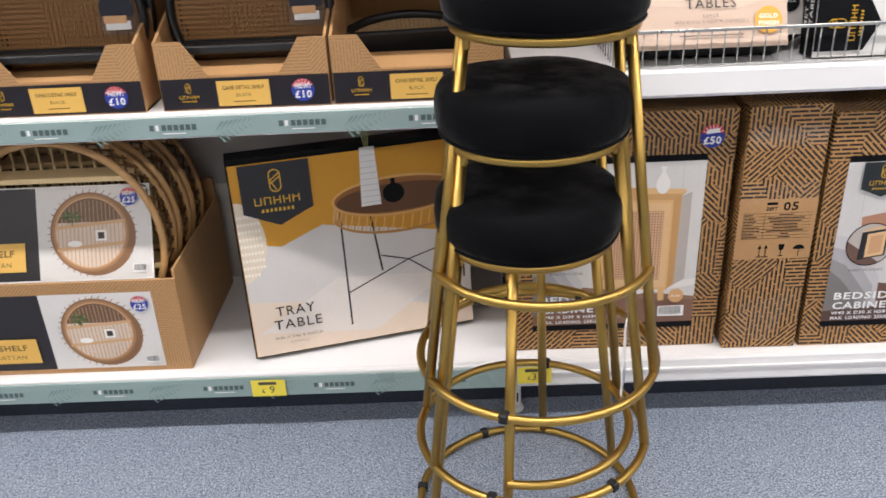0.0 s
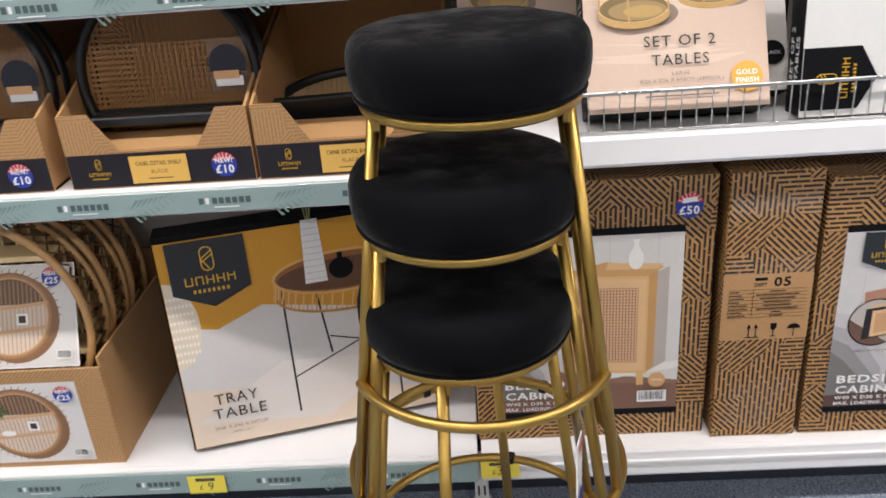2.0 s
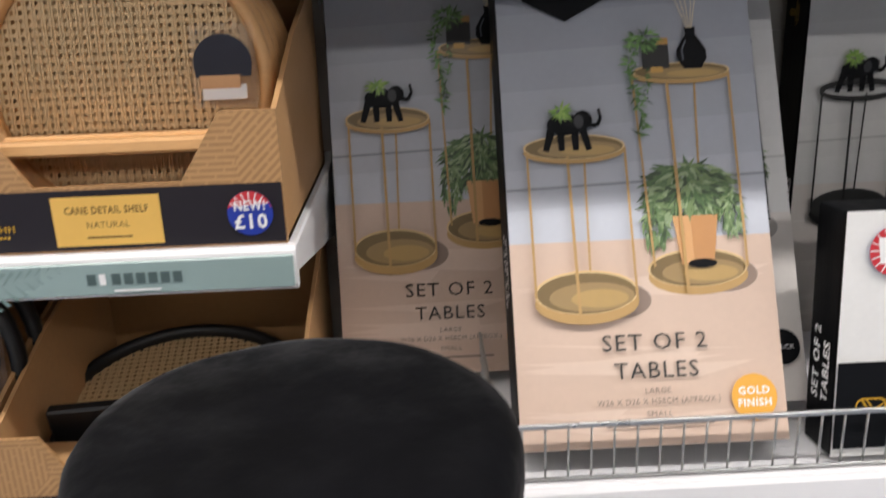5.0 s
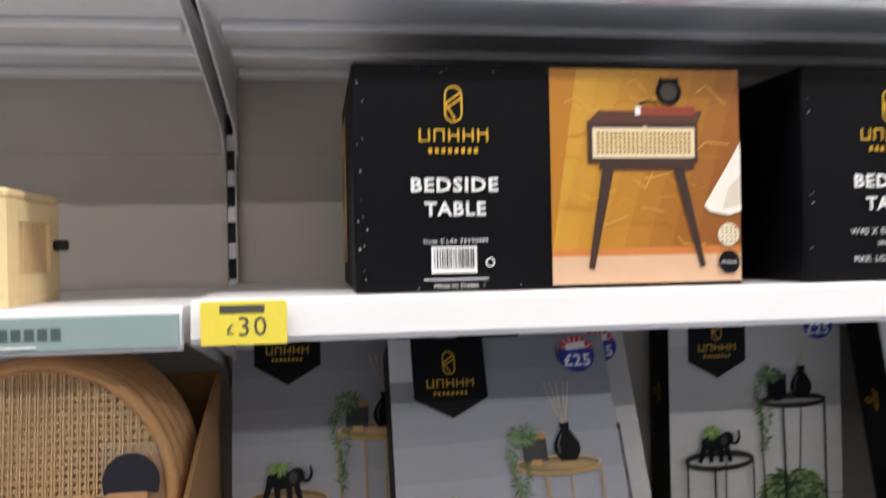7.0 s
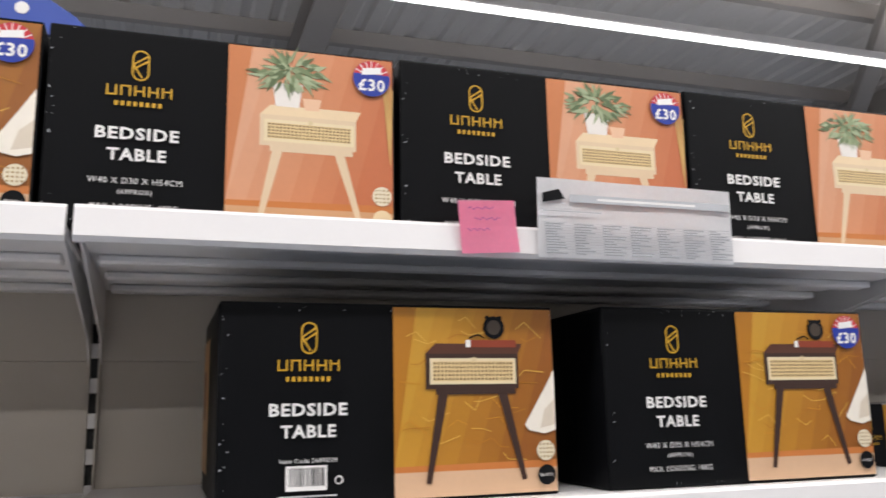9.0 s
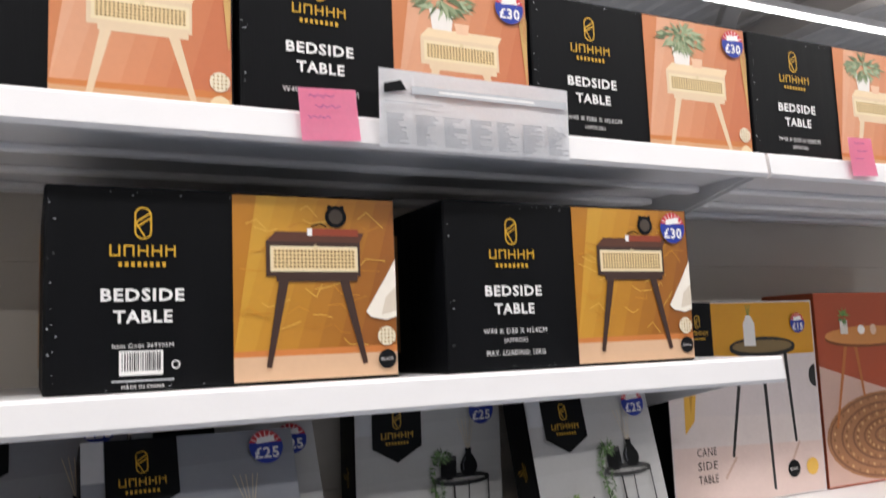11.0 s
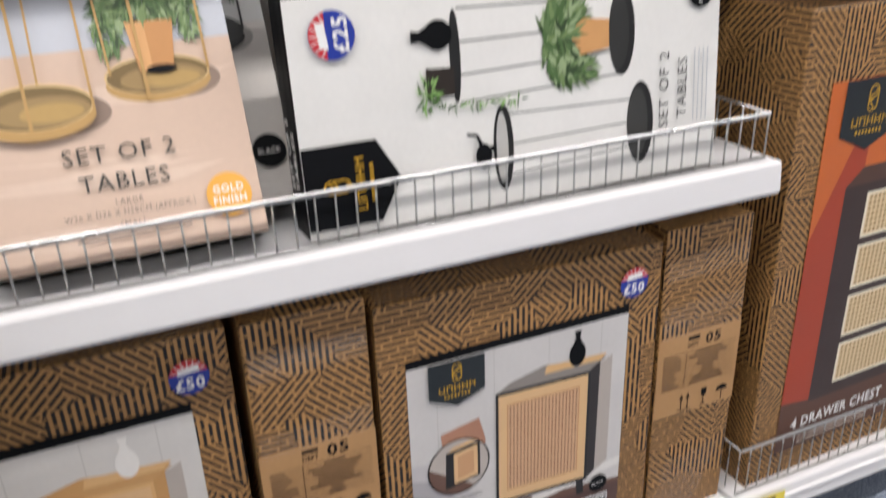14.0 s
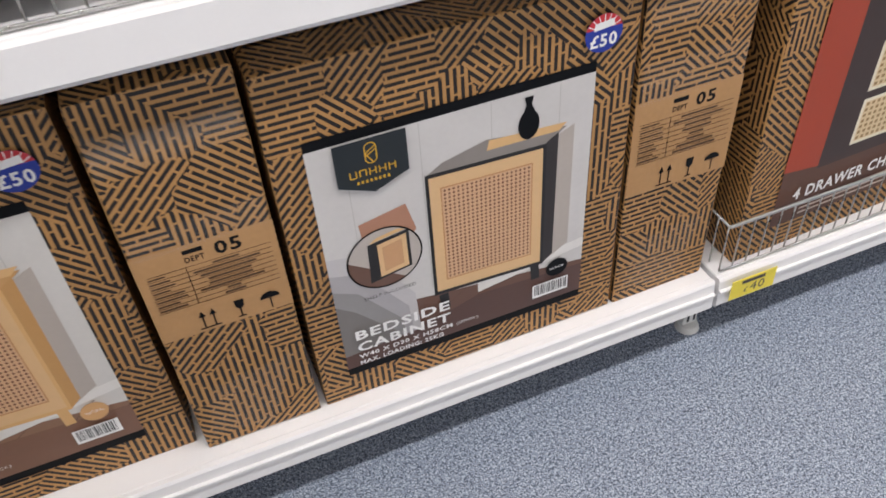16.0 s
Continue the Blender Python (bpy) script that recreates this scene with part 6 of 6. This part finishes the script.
def chest_art(sh, W, H, rnd):
    """Chest of four cane drawers on an orange wall."""
    a, b_ = 0.060, W - 0.03
    P = lambda u, v: (a + u * (b_ - a), 0.05 + v * (H - 0.16))
    sh.rect(a, 0.05, b_, H - 0.11, ink("#c8672c"))
    sh.poly([P(0, 0), P(1, 0), P(1, 0.12), P(0, 0.16)], ink("#5c3b2a"))
    sh.poly([P(0, 0.62), P(0.0, 0.16), P(0.20, 0.14), P(0.20, 0.95)], ink("#a63f22"))
    sh.poly([P(0.13, 0.14), P(0.96, 0.14), P(0.96, 0.74), P(0.13, 0.74)], ink("#3b2a24"))
    sh.poly([P(0.13, 0.74), P(0.96, 0.74), P(0.99, 0.785), P(0.20, 0.785)], ink("#54392c"))
    for k in range(4):
        p, q = P(0.235, 0.175 + 0.14 * k), P(0.93, 0.295 + 0.14 * k)
        grille(sh, p[0], p[1], q[0], q[1], ink("#eadfc6"), ink("#dcc398"), ink("#9a7748"), 34, 7)
    p, q = P(0.34, 0.79), P(0.6, 0.86)
    sh.rect(p[0], p[1], q[0], q[1], BLACK_INK)
    sh.leaves((p[0] + q[0]) / 2, q[1] + 0.008, 0.03, 0.012, 30, [ink("#7f9a52"), ink("#55793f")], 0.012, rnd)
    p = P(0.62, 0.80)
    sh.rect(p[0], p[1], p[0] + 0.05, p[1] + 0.10, ink("#2b2b2b"))
    pennant(sh, P(0.06, 0)[0], P(0.30, 0)[0], H - 0.111, 0.115, ink("#1b2022"))
    sh.text("4 DRAWER CHEST", P(0.06, 0)[0], P(0, 0.085)[1], 0.021, WHITE_INK, True, width=0.23, align="l")
    for k in range(3):
        sh.rect(P(0.10, 0)[0], P(0, 0.045 - 0.014 * k)[1], P(0.45, 0)[0], P(0, 0.050 - 0.014 * k)[1], ink("#cbb9ab"))


t = photo_carton("chest_carton", "tall hatched brown carton picturing a four-drawer chest", 1.292, 0.028, 0.1524, 0.60, 0.42, 0.838, chest_art, body=HATCH, yaw=2.0, seed=73)


# ---- small things on the shelves
def cane_box():
    t = thing("wooden_keepsake_box", "small pale wooden box with a cane side panel, on the shelf", "wooden box", pose(-0.298, 0.06, 1.4214, 0, 0, -2))
    W, D, H, th = 0.122, 0.15, 0.118, 0.010
    part("bottom", slab(0, W, 0, D, 0, th, 0.001), PINE, t)
    part("top", slab(0, W, 0, D, H - th, H, 0.003), PINE, t)
    part("back", slab(th, W - th, D - th, D, th, H - th), PINE, t)
    part("side", slab(0, th, 0, D, th, H - th), PINE, t)
    for y0, y1, z0, z1 in ((0, 0.03, th, H - th), (D - 0.03, D, th, H - th), (0.03, D - 0.03, th, 0.032), (0.03, D - 0.03, H - 0.032, H - th)):
        part("side_frame", slab(W - th, W, y0, y1, z0, z1), PINE, t)
    bm = bmesh.new()
    for k in range(12):
        slab(W - 0.006, W - 0.005, 0.03 + k * 0.0076, 0.0345 + k * 0.0076, 0.032, H - 0.032, bm=bm)
        slab(W - 0.0049, W - 0.004, 0.03, D - 0.03, 0.033 + k * 0.0045, 0.0357 + k * 0.0045, bm=bm)
    tagged(part("cane_panel", bm, CANE, t), kind="stuff")
    bm = rod((W, D - 0.016, 0.062), (W + 0.014, D - 0.016, 0.062), 0.006, sides=12)
    part("knob", bm, BLACK_RUBBER, t, "black knob")


cane_box()


def planogram():
    t = thing("paper_sheet", "white printed stock list stuck to the top shelf's edge", "paper", pose(0.549, -0.003, 1.722, 0, 0, 0))
    W, H = 0.294, 0.104
    bm = bmesh.new()
    n = 12
    rows_ = [[bm.verts.new((W * i / n, -0.003 - 0.001 * math.sin(i * 0.9) * (j / 4) - 0.001 * j, H * j / 4 * (1 - 0.015 * i / n))) for i in range(n + 1)] for j in range(5)]
    for j in range(4):
        for i in range(n):
            bm.faces.new((rows_[j][i], rows_[j][i + 1], rows_[j + 1][i + 1], rows_[j + 1][i]))
    r = bmesh.ops.solidify(bm, geom=list(bm.faces), thickness=0.0005)
    part("sheet", bm, PAPER, t)
    sh = Sheet(lift=0.0090)
    sh.poly([(0.006, H * 0.80), (0.030, H * 0.86), (0.038, H * 0.74), (0.006, H * 0.68)], BLACK_INK)
    sh.rect(0.045, H * 0.70, W - 0.004, H * 0.80, PAPER_GREY)
    sh.rect(0.085, H * 0.735, 0.235, H * 0.765, WHITE_INK)
    sh.rect(0.006, H * 0.57, 0.09, H * 0.585, PAPER_GREY)
    rnd = random.Random(5)
    for k in range(12):
        v = H * (0.43 - 0.034 * k)
        sh.rect(0.004, v, W - 0.004, v + 0.0005, PAPER_GREY)
        for c in range(7):
            u = 0.008 + 0.041 * c
            sh.rect(u, v - 0.0022, u + rnd.uniform(0.012, 0.034), v - 0.0008, surface("grey_small_print", "#8d9096"))
    sh.emit("sheet_print", t, "grey rows of small print")


planogram()


def sticky_note(x, z, wd, ht, label, roll=3.0):
    t = thing("sticky_note", label, "sticky note", lean_pose(x, -0.003, z, 0, 0, -roll), "pink notes")
    bm = bmesh.new()
    vs = [[bm.verts.new((wd * i / 5, -0.002 - (0.006 * ((4 - j) / 4) ** 2) * (0.4 + 0.6 * i / 5), ht * j / 4)) for i in range(6)] for j in range(5)]
    for j in range(4):
        for i in range(5):
            bm.faces.new((vs[j][i], vs[j][i + 1], vs[j + 1][i + 1], vs[j + 1][i]))
    bmesh.ops.solidify(bm, geom=list(bm.faces), thickness=0.0004)
    part("sheet", bm, PINK, t)
    sh = Sheet(lift=0.0062)
    for k, (a, b_) in enumerate(((0.15, 0.6), (0.25, 0.7), (0.12, 0.5))):
        pts = [(wd * (a + (b_ - a) * i / 9), ht * (0.84 - 0.2 * k) + 0.002 * math.sin(i * 2.3 + k)) for i in range(10)]
        sh.line(pts, 0.0011, PINK_INK)
    sh.emit("pen_marks", t, "faint purple pen scribble")


sticky_note(0.446, 1.722, 0.076, 0.068, "bright pink sticky note with pen marks, on the shelf edge")
sticky_note(1.445, 1.732, 0.062, 0.070, "bright pink sticky note on the far top shelf's edge", 2.0)


def hanging_sign():
    t = thing("aisle_sign", "blue sign board with white lettering above the shelving", "sign", pose(-1.065, 0.62, 2.225))
    pts = [(0, 0.0), (0.96, 0.0), (1.008, 0.018), (0.985, 0.040), (0.94, 0.068), (0.85, 0.125), (0.70, 0.195), (0.50, 0.25), (0.0, 0.29)]
    part("board", prism(pts, 0, 0.012), surface("blue_board", "#2b4ba8", rough=0.35), t)
    sh = Sheet(lift=0.001)
    for i in range(5):
        sh.rect(0.42 + 0.09 * i, 0.03 + 0.004 * i, 0.49 + 0.09 * i, 0.085 + 0.003 * i, WHITE_INK)
    sh.disc(0.895, 0.045, 0.012, WHITE_INK)
    sh.emit("sign_print", t, "white bars of lettering")
    for x in (0.2, 0.8):
        part("wire", rod((x, 0.006, 0.05), (x, 0.006, 2.085), 0.0015, sides=6), STEEL, t)
    part("post", rod((0.1, -0.083, -0.30), (0.1, -0.083, 0.03), 0.008), WHITE, t)
    part("arm", rod((0.1, -0.083, 0.02), (0.1, 0.002, 0.02), 0.006), WHITE, t)


hanging_sign()


# ---- stacked bar stools
def cushion(R, ht, seed):
    bm = bmesh.new()
    prof = [(0.0, 0.0), (R * 0.82, 0.0), (R * 0.95, ht * 0.07), (R * 1.0, ht * 0.25), (R * 1.01, ht * 0.45), (R * 1.005, ht * 0.68), (R * 0.985, ht * 0.82), (R * 0.94, ht * 0.925), (R * 0.85, ht * 0.975), (R * 0.5, ht * 1.0), (0.0, ht * 1.005)]
    n = 56
    ringsv = []
    for r, z in prof:
        if r == 0:
            ringsv.append([bm.verts.new((0, 0, z))])
            continue
        row = []
        for i in range(n):
            a = 2 * math.pi * i / n
            q = 1 + 0.006 * noise.noise((math.cos(a) * 2, math.sin(a) * 2, z * 30 + seed))
            dz = 0.004 * noise.noise((math.cos(a) * r * 12, math.sin(a) * r * 12, seed + 3.0))
            row.append(bm.verts.new((r * q * math.cos(a), r * q * math.sin(a), z + (dz if z > ht * 0.5 else 0))))
        ringsv.append(row)
    for A, B in zip(ringsv, ringsv[1:]):
        for i in range(n):
            j = (i + 1) % n
            if len(A) == 1:
                f = bm.faces.new((A[0], B[j], B[i]))
            elif len(B) == 1:
                f = bm.faces.new((A[i], A[j], B[0]))
            else:
                f = bm.faces.new((A[i], A[j], B[j], B[i]))
            f.smooth = True
    bmesh.ops.recalc_face_normals(bm, faces=bm.faces)
    return bm


def bar_stool():
    t = thing("bar_stool", "round black velvet bar stool with brass tube legs, stacked", "bar stool", pose(0, 0, 0), "stacked bar stools")
    SR, FR, BR, top, foot = 0.136, 0.184, 0.210, 0.591, 0.206
    part("seat_cushion", cushion(0.154, 0.088, 1), VELVET, t, "black velvet cushion", m=pose(0, 0, top + 0.004))
    part("piping", hoop(0.1475, 0.0035, top + 0.012, n=64), VELVET, t)
    part("seat_ring", hoop(SR, 0.0085, top, n=64, k=10), BRASS, t)
    part("foot_rest", hoop(FR + 0.004, 0.0080, foot, n=40, k=10, a0=204, a1=336), BRASS, t)
    part("base_ring", hoop(BR, 0.0080, 0.0085, n=64, k=10), BRASS, t)
    for a in (204, 336, 24, 156):
        c, s = math.cos(radians(a)), math.sin(radians(a))
        bm = rod((SR * 0.97 * c, SR * 0.97 * s, top - 0.004), (BR * c, BR * s, 0.009), 0.0088, sides=12)
        part("leg", bm, BRASS, t)
        part("weld_tab", slab(-0.006, 0.006, -0.011, 0.011, -0.012, 0.012, 0.003), BRASS, t, m=Matrix.Translation(((SR - 0.004) * c, (SR - 0.004) * s, top - 0.014)) @ pose(0, 0, 0, 0, 0, a))
    for a in (250, 60, 120):
        c, s = math.cos(radians(a)), math.sin(radians(a))
        part("rubber_clip", slab(-0.0095, 0.0095, -0.008, 0.008, -0.0095, 0.0095, 0.003), BLACK_RUBBER, t, "black rubber clip", m=Matrix.Translation((BR * c, BR * s, 0.0098)) @ pose(0, 0, 0, 0, 0, a))
    return t


SX, SY = 0.009, -0.246
low = bar_stool()
low.matrix_basis = pose(SX - 0.008, SY, 0, 0, 0, 51)
copy_thing(low, pose(SX, SY, 0.174, 0, 0, 186))
copy_thing(low, pose(SX + 0.009, SY + 0.002, 0.346, 0, 0.6, 0))


def swing_tag():
    t = thing("swing_tag", "clear wrapped red and blue swing tag hanging on a stool", "swing tag", pose(SX + 0.140, SY - 0.118, 0.345, 0, 0, 74))
    part("card", slab(-0.02, 0.02, -0.001, 0.001, 0, 0.13, 0.0006), WHITE_INK, t)
    part("sleeve", slab(-0.024, 0.024, -0.0025, 0.0025, -0.005, 0.17, 0.001), CLEAR, t, "clear plastic sleeve")
    sh = Sheet(lift=0.003)
    sh.disc(0.0, 0.03, 0.016, BLUE_INK)
    for k in range(4):
        sh.rect(-0.014, 0.058 + 0.014 * k, 0.014 - 0.006 * (k % 2), 0.062 + 0.014 * k, PAPER_GREY)
    sh.rect(-0.016, 0.114, 0.016, 0.125, RED_INK)
    sh.emit("tag_print", t, "red and blue print")


swing_tag()
